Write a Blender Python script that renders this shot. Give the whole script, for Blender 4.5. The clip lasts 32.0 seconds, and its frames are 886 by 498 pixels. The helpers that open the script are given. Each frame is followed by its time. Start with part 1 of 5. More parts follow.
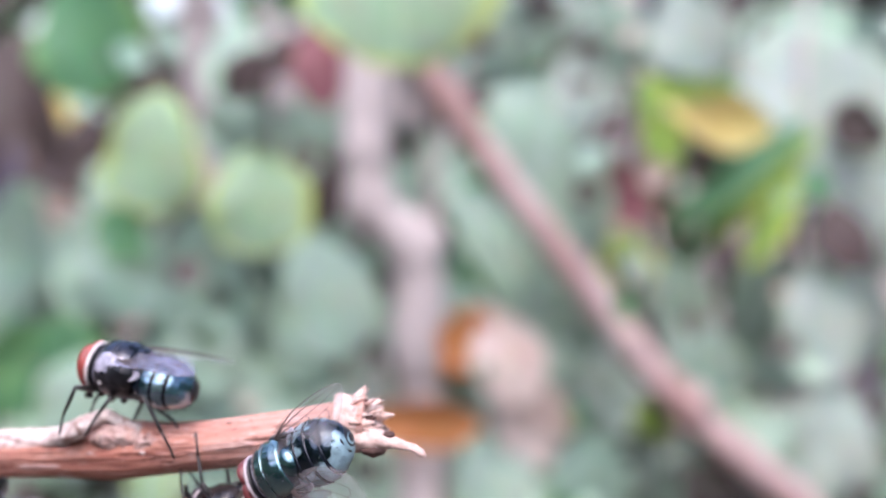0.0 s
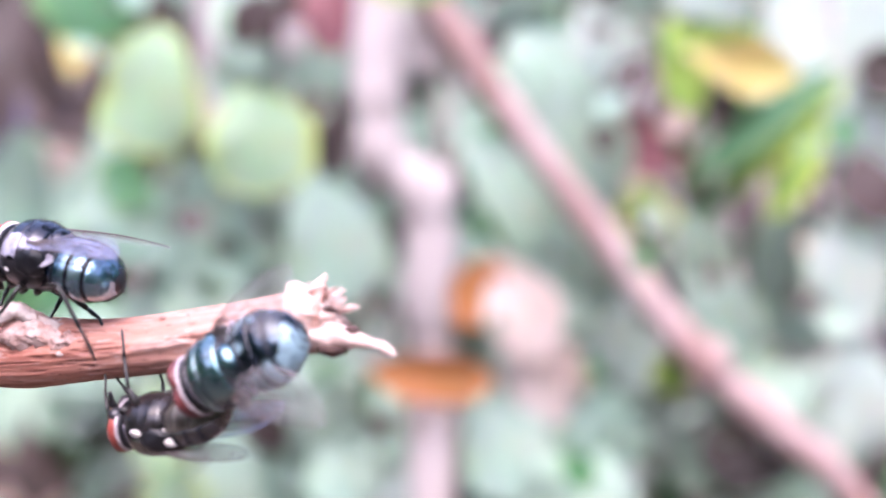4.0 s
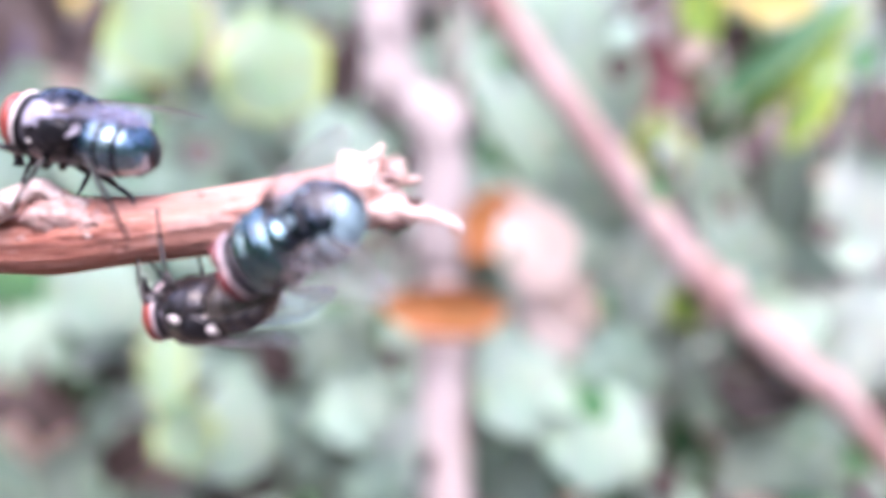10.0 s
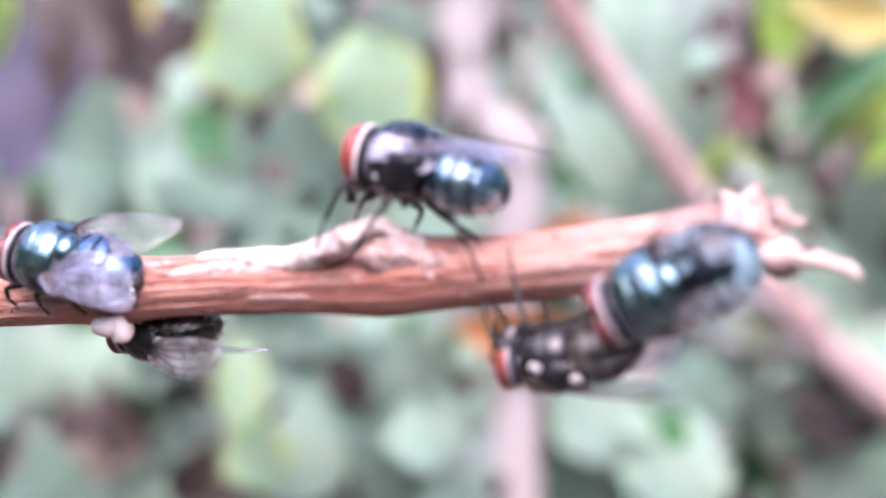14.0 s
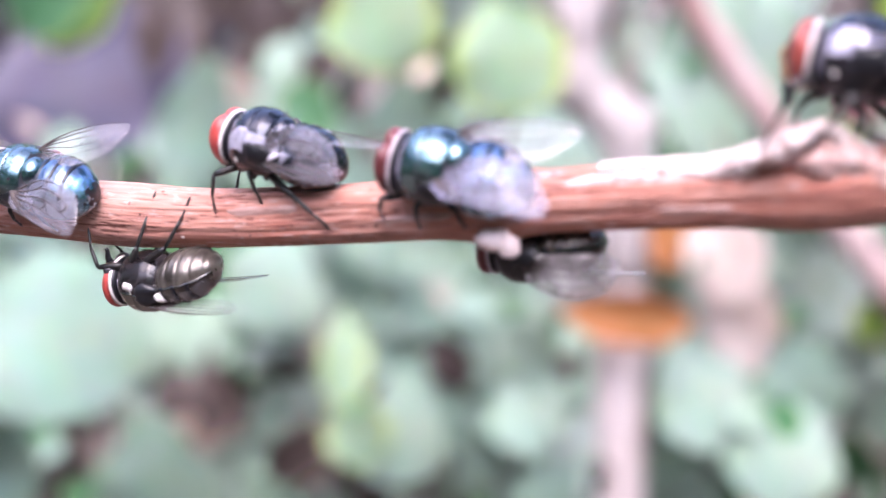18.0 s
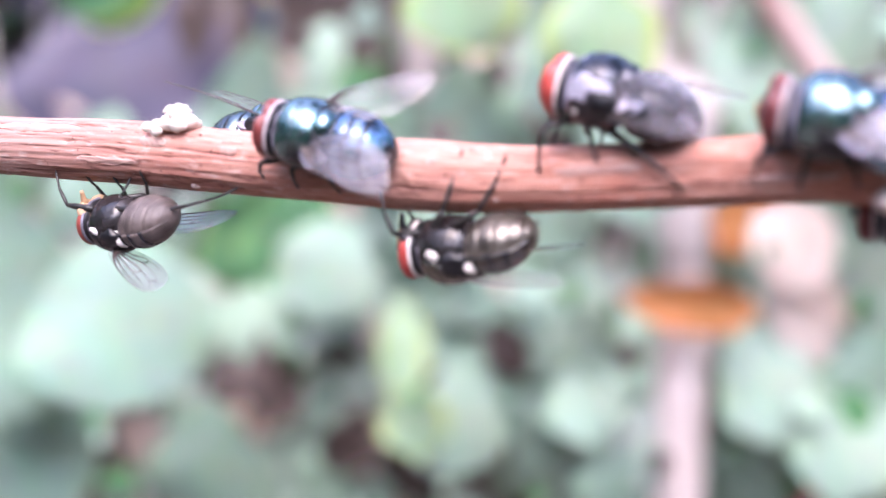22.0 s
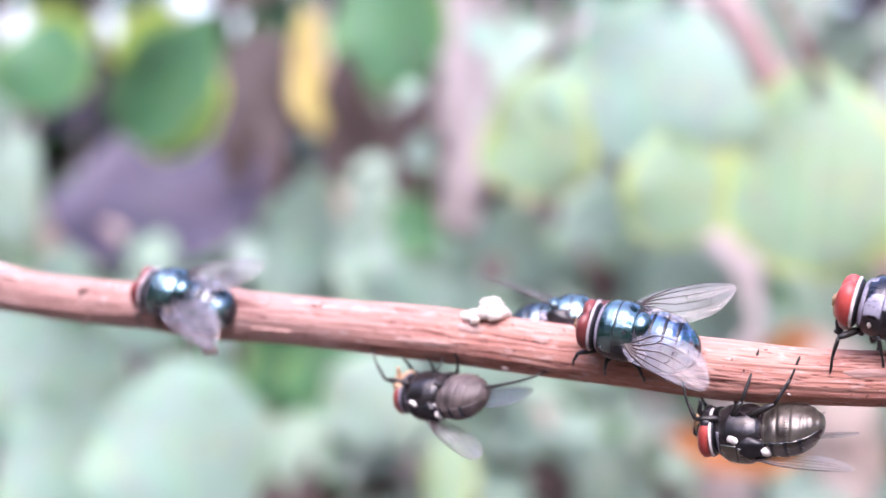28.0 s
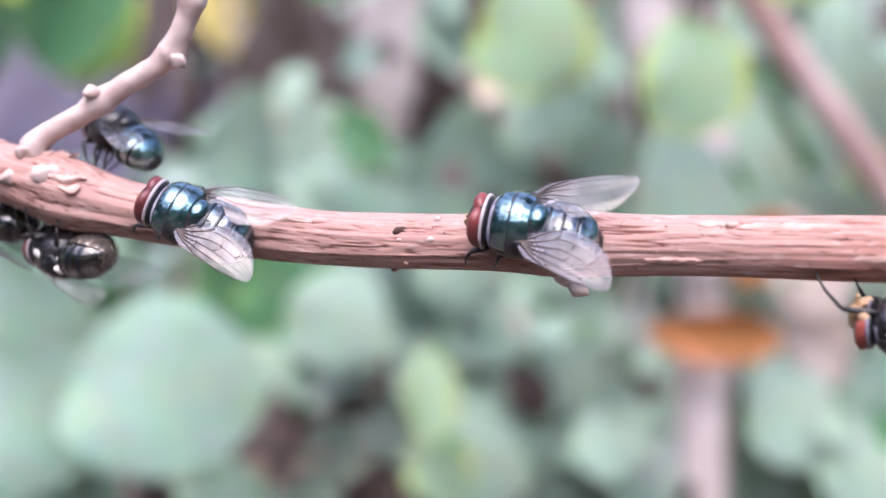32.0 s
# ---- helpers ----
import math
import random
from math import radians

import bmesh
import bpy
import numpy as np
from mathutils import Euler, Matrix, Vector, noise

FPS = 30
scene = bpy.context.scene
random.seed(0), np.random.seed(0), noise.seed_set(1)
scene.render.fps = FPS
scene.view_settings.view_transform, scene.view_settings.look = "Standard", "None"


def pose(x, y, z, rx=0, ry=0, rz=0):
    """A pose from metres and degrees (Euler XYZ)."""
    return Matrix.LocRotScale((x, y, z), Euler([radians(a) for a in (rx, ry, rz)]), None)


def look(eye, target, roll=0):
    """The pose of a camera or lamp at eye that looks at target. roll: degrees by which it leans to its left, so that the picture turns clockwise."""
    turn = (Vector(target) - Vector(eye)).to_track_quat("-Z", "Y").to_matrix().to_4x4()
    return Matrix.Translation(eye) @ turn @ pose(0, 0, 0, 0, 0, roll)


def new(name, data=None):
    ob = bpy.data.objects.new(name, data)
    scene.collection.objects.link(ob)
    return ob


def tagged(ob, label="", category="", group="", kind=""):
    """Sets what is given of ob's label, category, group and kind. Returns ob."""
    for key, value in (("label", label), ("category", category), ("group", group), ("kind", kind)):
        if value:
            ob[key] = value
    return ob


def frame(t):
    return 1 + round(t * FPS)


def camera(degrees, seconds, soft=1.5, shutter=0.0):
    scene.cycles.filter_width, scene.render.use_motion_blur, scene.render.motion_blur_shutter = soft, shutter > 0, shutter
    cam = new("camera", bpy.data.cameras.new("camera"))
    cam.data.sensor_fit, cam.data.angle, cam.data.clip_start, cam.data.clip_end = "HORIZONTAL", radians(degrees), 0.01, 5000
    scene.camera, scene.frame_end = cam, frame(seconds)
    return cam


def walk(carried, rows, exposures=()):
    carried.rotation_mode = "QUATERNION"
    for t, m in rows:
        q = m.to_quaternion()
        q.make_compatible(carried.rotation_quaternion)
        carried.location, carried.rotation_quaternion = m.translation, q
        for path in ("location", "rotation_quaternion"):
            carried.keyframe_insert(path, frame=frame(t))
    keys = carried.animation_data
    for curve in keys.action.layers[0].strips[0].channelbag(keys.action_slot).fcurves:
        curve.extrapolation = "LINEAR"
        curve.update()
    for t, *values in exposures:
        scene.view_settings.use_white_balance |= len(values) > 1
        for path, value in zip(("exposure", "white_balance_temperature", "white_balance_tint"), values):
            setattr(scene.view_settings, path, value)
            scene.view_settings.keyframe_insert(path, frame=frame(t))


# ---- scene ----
cam = camera(38.0, 32.0)
cam.data.dof.use_dof = True
cam.data.dof.focus_distance = 0.088
cam.data.dof.aperture_fstop = 20.0
PATH = [
    (0, 0.00179, -0.00663, 0.45191, -0.333, -6.042, -0.374),
    (0.5, 0.00329, -0.00452, 0.45056, -0.276, -5.982, -0.454),
    (1, 0.00327, -0.00334, 0.44727, -0.353, -5.812, -0.040),
    (1.5, 0.00195, -0.00148, 0.44453, -0.368, -6.201, 0.298),
    (2, 0.00118, -0.00082, 0.44534, -0.418, -6.540, 0.462),
    (2.5, 0.00184, 0.00246, 0.44517, -0.154, -6.577, 0.283),
    (3, 0.00284, 0.00491, 0.44382, 0.207, -6.690, -0.069),
    (3.5, 0.00362, 0.00722, 0.44403, 0.445, -7.262, 0.020),
    (5.5, 0.00604, 0.01510, 0.44033, 0.583, -7.990, -1.111),
    (6, 0.00605, 0.01551, 0.43978, 0.580, -8.381, -1.053),
    (6.5, 0.00568, 0.01589, 0.43921, 0.523, -8.767, -1.078),
    (7, 0.00596, 0.01546, 0.43758, 0.636, -8.886, -1.206),
    (7.5, 0.00576, 0.01515, 0.43699, 0.688, -9.204, -0.891),
    (8, 0.00528, 0.01500, 0.43676, 0.701, -9.485, -0.789),
    (8.5, 0.00459, 0.01574, 0.43624, 0.724, -9.668, -0.418),
    (9, 0.00414, 0.01591, 0.43655, 0.766, -9.926, -0.631),
    (9.5, 0.00283, 0.01604, 0.43721, 0.640, -10.074, -0.396),
    (10, 0.00060, 0.01668, 0.43847, 0.627, -10.242, -0.329),
    (10.5, -0.00166, 0.01694, 0.43925, 0.789, -10.159, -0.604),
    (11, -0.00377, 0.01746, 0.43931, 0.788, -9.952, -0.357),
    (11.5, -0.00643, 0.01779, 0.43998, 0.681, -9.988, -0.240),
    (12, -0.00907, 0.01831, 0.44102, 0.649, -9.899, -0.422),
    (12.5, -0.01176, 0.01905, 0.44059, 0.967, -9.620, -0.334),
    (13, -0.01437, 0.01992, 0.44025, 1.425, -9.520, -0.402),
    (13.5, -0.01597, 0.02053, 0.43962, 1.816, -9.405, -0.365),
    (15.5, -0.02430, 0.01979, 0.43807, 2.934, -9.406, 1.042),
    (16, -0.02718, 0.02082, 0.43702, 3.471, -9.315, 0.709),
    (16.5, -0.03110, 0.02132, 0.43569, 3.926, -9.452, 0.826),
    (17, -0.03368, 0.02240, 0.43572, 4.357, -9.870, 0.557),
    (17.5, -0.03645, 0.02296, 0.43548, 4.547, -9.902, 0.751),
    (18, -0.03783, 0.02381, 0.43361, 4.831, -9.798, 0.810),
    (18.5, -0.04028, 0.02471, 0.43173, 5.110, -10.194, 0.497),
    (19, -0.04250, 0.02632, 0.43139, 5.605, -10.415, 0.555),
    (19.5, -0.04358, 0.02773, 0.43205, 6.158, -10.715, 0.469),
    (20, -0.04458, 0.02812, 0.43157, 6.330, -10.748, 0.503),
    (20.5, -0.04739, 0.02899, 0.43212, 5.998, -10.966, 0.347),
    (21, -0.05029, 0.02904, 0.43224, 5.735, -10.855, 0.751),
    (21.5, -0.05359, 0.03055, 0.43285, 5.344, -10.785, 0.792),
    (22, -0.05774, 0.03101, 0.43036, 5.447, -10.301, 0.995),
    (22.5, -0.06094, 0.03156, 0.43185, 5.584, -10.495, 1.479),
    (23, -0.06565, 0.03063, 0.43190, 5.591, -10.368, 1.993),
    (23.5, -0.06910, 0.03040, 0.43805, 5.650, -10.468, 2.079),
    (24, -0.07341, 0.03071, 0.43813, 5.056, -9.559, 2.041),
    (24.5, -0.07898, 0.02977, 0.43662, 4.299, -9.150, 1.930),
    (26.5, -0.08268, 0.02386, 0.42932, 5.069, -9.406, 2.100),
    (27, -0.08093, 0.02203, 0.43137, 5.475, -8.515, 2.411),
    (27.5, -0.07833, 0.01866, 0.43542, 5.523, -6.213, 2.849),
    (28, -0.07702, 0.01582, 0.43603, 5.780, -4.816, 2.751),
    (28.5, -0.07421, 0.01351, 0.43301, 6.082, -4.296, 2.438),
    (29, -0.07809, 0.01292, 0.43366, 6.049, -4.818, 1.905),
    (29.5, -0.08314, 0.01523, 0.43241, 5.653, -4.990, 0.725),
    (30, -0.08851, 0.01794, 0.43001, 4.874, -5.982, 0.167),
    (30.5, -0.09588, 0.02203, 0.42801, 3.769, -7.159, -0.599),
    (31, -0.10307, 0.02503, 0.42900, 2.628, -7.879, -0.940),
    (31.5, -0.11016, 0.02969, 0.43187, 1.659, -8.253, -0.967),
    (32, -0.11590, 0.03413, 0.43397, 0.074, -8.853, -0.822),
]
EXPOSURES = [(0, 1.82), (1, 1.81), (2, 2.19), (3, 2.32), (6, 2.35), (9, 2.45), (11, 2.44), (13, 2.37), (16, 2.08), (17, 2.12), (18, 2.33), (19, 2.21), (20, 2.08), (21, 2.22), (22, 2.39), (23, 2.49), (24, 2.29), (27, 2.41), (28, 2.2), (29, 2.28), (30, 1.68), (31, 2.12), (32, 1.98)]
walk(cam, [(t, pose(x, y, z, 90 + pitch, 0, yaw) @ pose(0, 0, 0, 0, 0, roll)) for t, x, y, z, yaw, pitch, roll in PATH],
     [(t, stops, 6260, 22 if t < 3 else 31 if t < 15 else 28 if t < 26 else 31 if t < 29.5 else 23) for t, stops in EXPOSURES])

# ---- world and light ----
world = bpy.data.worlds.new("overcast_sky")
scene.world = world
world.use_nodes = True
wn = world.node_tree.nodes
sky = wn.new("ShaderNodeTexSky")
sky.sky_type = "NISHITA"
sky.sun_disc = False
sky.sun_elevation, sky.sun_rotation = radians(65), radians(200)
sky.air_density, sky.dust_density = 1.0, 3.0
wn["Background"].inputs[1].default_value = 0.15
world.node_tree.links.new(sky.outputs[0], wn["Background"].inputs[0])
sun = new("sun", bpy.data.lights.new("sun", "SUN"))
sun.data.energy, sun.data.angle, sun.data.color = 0.9, radians(45), (1.0, 0.97, 0.93)
sun.matrix_world = look((0.3, -0.9, 1.15), (0, 0, 0))


# ---- materials ----
def material(name, rough=0.6, metal=0.0, spec=0.5):
    m = bpy.data.materials.new(name)
    m.use_nodes = True
    b = m.node_tree.nodes["Principled BSDF"]
    b.inputs["Roughness"].default_value, b.inputs["Metallic"].default_value = rough, metal
    b.inputs["Specular IOR Level"].default_value = spec
    return m, m.node_tree.nodes, m.node_tree.links, b


def ramp(nodes, stops):
    r = nodes.new("ShaderNodeValToRGB")
    e = r.color_ramp.elements
    while len(e) < len(stops):
        e.new(0.5)
    for k, (p, c) in zip(e, stops):
        k.position, k.color = p, (*c, 1)
    return r


def noise_tex(nodes, links, scale, detail=4, stretch=None, vec="Object"):
    co = nodes.new("ShaderNodeTexCoord")
    n = nodes.new("ShaderNodeTexNoise")
    n.inputs["Scale"].default_value, n.inputs["Detail"].default_value = scale, detail
    if stretch:
        mp = nodes.new("ShaderNodeMapping")
        mp.inputs["Scale"].default_value = stretch
        links.new(co.outputs[vec], mp.inputs[0])
        links.new(mp.outputs[0], n.inputs["Vector"])
    else:
        links.new(co.outputs[vec], n.inputs["Vector"])
    return n


def bump(nodes, links, bsdf, height, strength, dist):
    b = nodes.new("ShaderNodeBump")
    b.inputs["Strength"].default_value, b.inputs["Distance"].default_value = strength, dist
    links.new(height, b.inputs["Height"])
    links.new(b.outputs[0], bsdf.inputs["Normal"])


def mix(nodes, links, fac, a, b, kind="MIX"):
    m = nodes.new("ShaderNodeMix")
    m.data_type, m.blend_type = "RGBA", kind
    for sock, v in ((m.inputs[0], fac), (m.inputs[6], a), (m.inputs[7], b)):
        if isinstance(v, (float, int)):
            sock.default_value = v
        elif isinstance(v, tuple):
            sock.default_value = (*v, 1)
        else:
            links.new(v, sock)
    return m.outputs[2]


def simple(name, c1, c2, scale, rough=0.6, metal=0.0, spec=0.5, bumps=0.0, dist=0.0001, stretch=None):
    m, n, l, b = material(name, rough, metal, spec)
    t = noise_tex(n, l, scale, 5, stretch)
    r = ramp(n, [(0.3, c1), (0.7, c2)])
    l.new(t.outputs[0], r.inputs[0])
    l.new(r.outputs[0], b.inputs["Base Color"])
    if bumps:
        bump(n, l, b, t.outputs[0], bumps, dist)
    return m


def shell(name, stops, rough=0.16, dust=(0.3, 0.3, 0.36), scale=300, stretch=None):
    """Metallic cuticle: slowly shifting hue, fine punctures, a little grey dust, painted dark reflections."""
    m, n, l, b = material(name, rough, 0.92)
    t = noise_tex(n, l, scale, 2, stretch)
    r = ramp(n, stops)
    l.new(t.outputs[0], r.inputs[0])
    d = noise_tex(n, l, 1500, 5, (0.45, 1, 1))
    dr = ramp(n, [(0.55, (0, 0, 0)), (0.72, (0.35, 0.35, 0.35))])
    l.new(d.outputs[0], dr.inputs[0])
    # black blotches: reflections of dark surroundings put into the colour
    k = noise_tex(n, l, 560, 3, (0.8, 1, 1))
    kr = ramp(n, [(0.6, (0, 0, 0)), (0.68, (0.7, 0.7, 0.7))])
    l.new(k.outputs[0], kr.inputs[0])
    c = mix(n, l, dr.outputs[0], r.outputs[0], dust)
    l.new(mix(n, l, kr.outputs[0], c, (0.008, 0.009, 0.012)), b.inputs["Base Color"])
    f = noise_tex(n, l, 4200, 3)
    bump(n, l, b, f.outputs[0], 0.14, 0.00004)
    b.inputs["Coat Weight"].default_value, b.inputs["Coat Roughness"].default_value, b.inputs["Coat IOR"].default_value = 1.0, 0.05, 1.7
    return m


def patched(name, dark, pale, scale, stretch, start=0.525):
    """Glossy dark cuticle with sharp-edged pale patches: dusting, and sky reflections put into the colour."""
    m, n, l, b = material(name, 0.2, 0.9)
    t = noise_tex(n, l, scale, 3, stretch)
    r = ramp(n, [(start, (0, 0, 0)), (start + 0.045, (1, 1, 1))])
    l.new(t.outputs[0], r.inputs[0])
    fine = noise_tex(n, l, 1600, 4)
    fr = ramp(n, [(0.35, tuple(v * 0.6 for v in pale)), (0.65, pale)])
    l.new(fine.outputs[0], fr.inputs[0])
    l.new(mix(n, l, r.outputs[0], dark, fr.outputs[0]), b.inputs["Base Color"])
    for sock, lo, hi in (("Metallic", 0.9, 0.25), ("Roughness", 0.18, 0.42), ("Coat Weight", 0.8, 0.3)):
        k = n.new("ShaderNodeMapRange")
        k.inputs[3].default_value, k.inputs[4].default_value = lo, hi
        l.new(r.outputs[0], k.inputs[0])
        l.new(k.outputs[0], b.inputs[sock])
    b.inputs["Coat Roughness"].default_value = 0.06
    return m


def bark_mat():
    """Thin reddish bark: long streaks, paler weathered stretches, dark hairline cracks and fine pits."""
    m, n, l, b = material("twig_bark", 0.68, 0, 0.3)
    at = n.new("ShaderNodeAttribute")
    at.attribute_name = "grain"

    def streaks(sx, sy, scale, detail):
        mp = n.new("ShaderNodeMapping")
        mp.inputs["Scale"].default_value = (sx, sy, 1)
        l.new(at.outputs["Vector"], mp.inputs[0])
        t = n.new("ShaderNodeTexNoise")
        t.inputs["Scale"].default_value, t.inputs["Detail"].default_value = scale, detail
        t.inputs["Roughness"].default_value = 0.62
        l.new(mp.outputs[0], t.inputs["Vector"])
        return t.outputs[0]

    t = streaks(16, 1.4, 1.6, 8)
    r = ramp(n, [(0.28, (0.29, 0.085, 0.06)), (0.42, (0.45, 0.16, 0.11)), (0.56, (0.55, 0.24, 0.175)), (0.74, (0.64, 0.4, 0.33))])
    l.new(t, r.inputs[0])
    big = noise_tex(n, l, 42, 4, (0.6, 1, 1))
    bigr = ramp(n, [(0.42, (0, 0, 0)), (0.62, (0.75, 0.75, 0.75))])
    l.new(big.outputs[0], bigr.inputs[0])
    c = mix(n, l, bigr.outputs[0], r.outputs[0], (0.58, 0.38, 0.325))
    p = streaks(26, 5, 1.5, 6)
    pr = ramp(n, [(0.56, (0, 0, 0)), (0.66, (0.6, 0.6, 0.6))])
    l.new(p, pr.inputs[0])
    c = mix(n, l, pr.outputs[0], c, (0.66, 0.5, 0.45))
    co = n.new("ShaderNodeTexCoord")
    sx = n.new("ShaderNodeSeparateXYZ")
    l.new(co.outputs["Object"], sx.inputs[0])
    old = n.new("ShaderNodeMapRange")
    old.inputs[1].default_value, old.inputs[2].default_value, old.inputs[3].default_value, old.inputs[4].default_value = -0.1, -0.07, 0.75, 0.0
    l.new(sx.outputs[0], old.inputs[0])
    dusky = mix(n, l, pr.outputs[0], (0.41, 0.26, 0.235), (0.54, 0.42, 0.395))
    c = mix(n, l, old.outputs[0], c, dusky)
    k = n.new("ShaderNodeAttribute")
    k.attribute_name = "crack"
    c = mix(n, l, k.outputs["Fac"], c, (0.16, 0.055, 0.042))
    f = streaks(60, 3.0, 1.4, 4)
    fr = ramp(n, [(0.3, (0.5, 0.5, 0.5)), (0.38, (0, 0, 0))])
    l.new(f, fr.inputs[0])
    c = mix(n, l, fr.outputs[0], c, (0.16, 0.06, 0.05))
    s = noise_tex(n, l, 2100, 2)
    sr = ramp(n, [(0.69, (0, 0, 0)), (0.76, (0.9, 0.9, 0.9))])
    l.new(s.outputs[0], sr.inputs[0])
    l.new(mix(n, l, sr.outputs[0], c, (0.07, 0.03, 0.025)), b.inputs["Base Color"])
    bump(n, l, b, f, 0.5, 0.00025)
    return m


def wing_mat(name, tint, alpha):
    m, n, l, b = material(name, 0.16, 0, 1.0)
    b.inputs["Coat Weight"].default_value, b.inputs["Coat Roughness"].default_value = 0.5, 0.12
    t = noise_tex(n, l, 650, 4)
    r = ramp(n, [(0.36, tuple(v * 0.55 for v in tint)), (0.48, tuple(v * 0.8 for v in tint)), (0.62, tuple(min(1, v * 1.25) for v in tint))])
    l.new(t.outputs[0], r.inputs[0])
    l.new(r.outputs[0], b.inputs["Base Color"])
    ar = n.new("ShaderNodeMapRange")
    ar.inputs[3].default_value, ar.inputs[4].default_value = alpha * 0.7, alpha * 1.25
    l.new(t.outputs[0], ar.inputs[0])
    l.new(ar.outputs[0], b.inputs["Alpha"])
    w = noise_tex(n, l, 900, 2)
    bump(n, l, b, w.outputs[0], 0.3, 0.0002)
    return m


def leaf_mat(name, base, edge, edge_at=2.0, rough=0.5, spots=(0.1, 0.06, 0.03), pale=None):
    """Leaf: veins, mottling, a margin of another colour; hue varies from leaf to leaf."""
    m, n, l, b = material(name, rough, 0, 0.25)
    at = n.new("ShaderNodeAttribute")
    at.attribute_name = "blade"
    sp = n.new("ShaderNodeSeparateXYZ")
    l.new(at.outputs["Vector"], sp.inputs[0])
    t = noise_tex(n, l, 7, 5)
    add = n.new("ShaderNodeMath")
    add.operation = "MULTIPLY_ADD"
    l.new(t.outputs[0], add.inputs[0])
    add.inputs[1].default_value = 0.5
    l.new(sp.outputs[2], add.inputs[2])
    er = ramp(n, [(0.0, (0, 0, 0)), (1.0, (1, 1, 1))])
    mr = n.new("ShaderNodeMapRange")
    mr.inputs[1].default_value, mr.inputs[2].default_value = edge_at, edge_at + 0.35
    l.new(add.outputs[0], mr.inputs[0])
    l.new(mr.outputs[0], er.inputs[0])
    info = n.new("ShaderNodeObjectInfo")
    hs = n.new("ShaderNodeHueSaturation")
    hs.inputs["Color"].default_value = (*base, 1)
    v = n.new("ShaderNodeMapRange")
    v.inputs[3].default_value, v.inputs[4].default_value = 0.84, 1.12
    l.new(info.outputs["Random"], v.inputs[0])
    l.new(v.outputs[0], hs.inputs["Value"])
    mottled = mix(n, l, 0.32, hs.outputs[0], t.outputs[1], "OVERLAY")
    c = mix(n, l, er.outputs[0], mottled, edge)
    wv = n.new("ShaderNodeMath")
    wv.operation = "COMPARE"
    l.new(sp.outputs[1], wv.inputs[0])
    wv.inputs[1].default_value, wv.inputs[2].default_value = 0.0, 0.02
    c = mix(n, l, wv.outputs[0], c, pale or tuple(v * 1.15 for v in base))
    st = noise_tex(n, l, 22, 3)
    sr = ramp(n, [(0.72, (0, 0, 0)), (0.78, (0.8, 0.8, 0.8))])
    l.new(st.outputs[0], sr.inputs[0])
    l.new(mix(n, l, sr.outputs[0], c, spots), b.inputs["Base Color"])
    bump(n, l, b, t.outputs[0], 0.3, 0.002)
    return m


BARK = bark_mat()
PITH = simple("bare_wood", (0.5, 0.32, 0.27), (0.76, 0.58, 0.52), 1400, 0.75, bumps=0.8, dist=0.0003)
BUDM = simple("pale_bud", (0.72, 0.57, 0.53), (0.9, 0.79, 0.75), 700, 0.6, bumps=0.4, dist=0.0002)


def cracked(name, c1, c2, dark, scale, rough=0.75):
    """Weathered wood: mottled, with a net of fine dark cracks drawn out along the twig."""
    m, n, l, b = material(name, rough, 0, 0.3)
    t = noise_tex(n, l, 1100, 6)
    r = ramp(n, [(0.32, c1), (0.68, c2)])
    l.new(t.outputs[0], r.inputs[0])
    co = n.new("ShaderNodeTexCoord")
    mp = n.new("ShaderNodeMapping")
    mp.inputs["Scale"].default_value = (0.4, 1, 1)
    l.new(co.outputs["Object"], mp.inputs[0])
    warp = mix(n, l, 0.0006, mp.outputs[0], t.outputs[1], "ADD")
    v = n.new("ShaderNodeTexVoronoi")
    v.feature = "DISTANCE_TO_EDGE"
    v.inputs["Scale"].default_value = scale
    l.new(warp, v.inputs["Vector"])
    vr = ramp(n, [(0.0, (0.85, 0.85, 0.85)), (0.09, (0, 0, 0))])
    l.new(v.outputs["Distance"], vr.inputs[0])
    gate = noise_tex(n, l, 500, 3)
    gr = ramp(n, [(0.46, (0, 0, 0)), (0.56, (1, 1, 1))])
    l.new(gate.outputs[0], gr.inputs[0])
    k = mix(n, l, 1.0, vr.outputs[0], gr.outputs[0], "MULTIPLY")
    l.new(mix(n, l, k, r.outputs[0], dark), b.inputs["Base Color"])
    bump(n, l, b, t.outputs[0], 0.8, 0.0003)
    return m


FLAKE = simple("bark_flake", (0.44, 0.25, 0.21), (0.62, 0.42, 0.37), 600, 0.7, bumps=0.5, dist=0.0002)
EGGM = simple("egg_mass", (0.6, 0.53, 0.46), (0.76, 0.7, 0.63), 900, 0.5, bumps=0.3, dist=0.0002)
KNOTTY = cracked("cracked_knot_wood", (0.47, 0.28, 0.24), (0.7, 0.53, 0.48), (0.1, 0.035, 0.03), 900)
RIDGE = cracked("weathered_ridge", (0.56, 0.44, 0.4), (0.76, 0.67, 0.63), (0.26, 0.13, 0.1), 700)
GAP = simple("red_brown_gap", (0.14, 0.05, 0.04), (0.26, 0.11, 0.09), 900, 0.8)
BARKDARK = simple("dark_bark", (0.03, 0.012, 0.01), (0.1, 0.05, 0.04), 700, 0.8)
SIDEBARK = simple("side_twig_bark", (0.44, 0.32, 0.29), (0.68, 0.56, 0.52), 500, 0.75, bumps=0.6, dist=0.0003)
TEAL = shell("teal_cuticle", [(0.36, (0.025, 0.06, 0.085)), (0.47, (0.07, 0.165, 0.19)), (0.57, (0.16, 0.3, 0.3)), (0.69, (0.36, 0.48, 0.46))], 0.19)
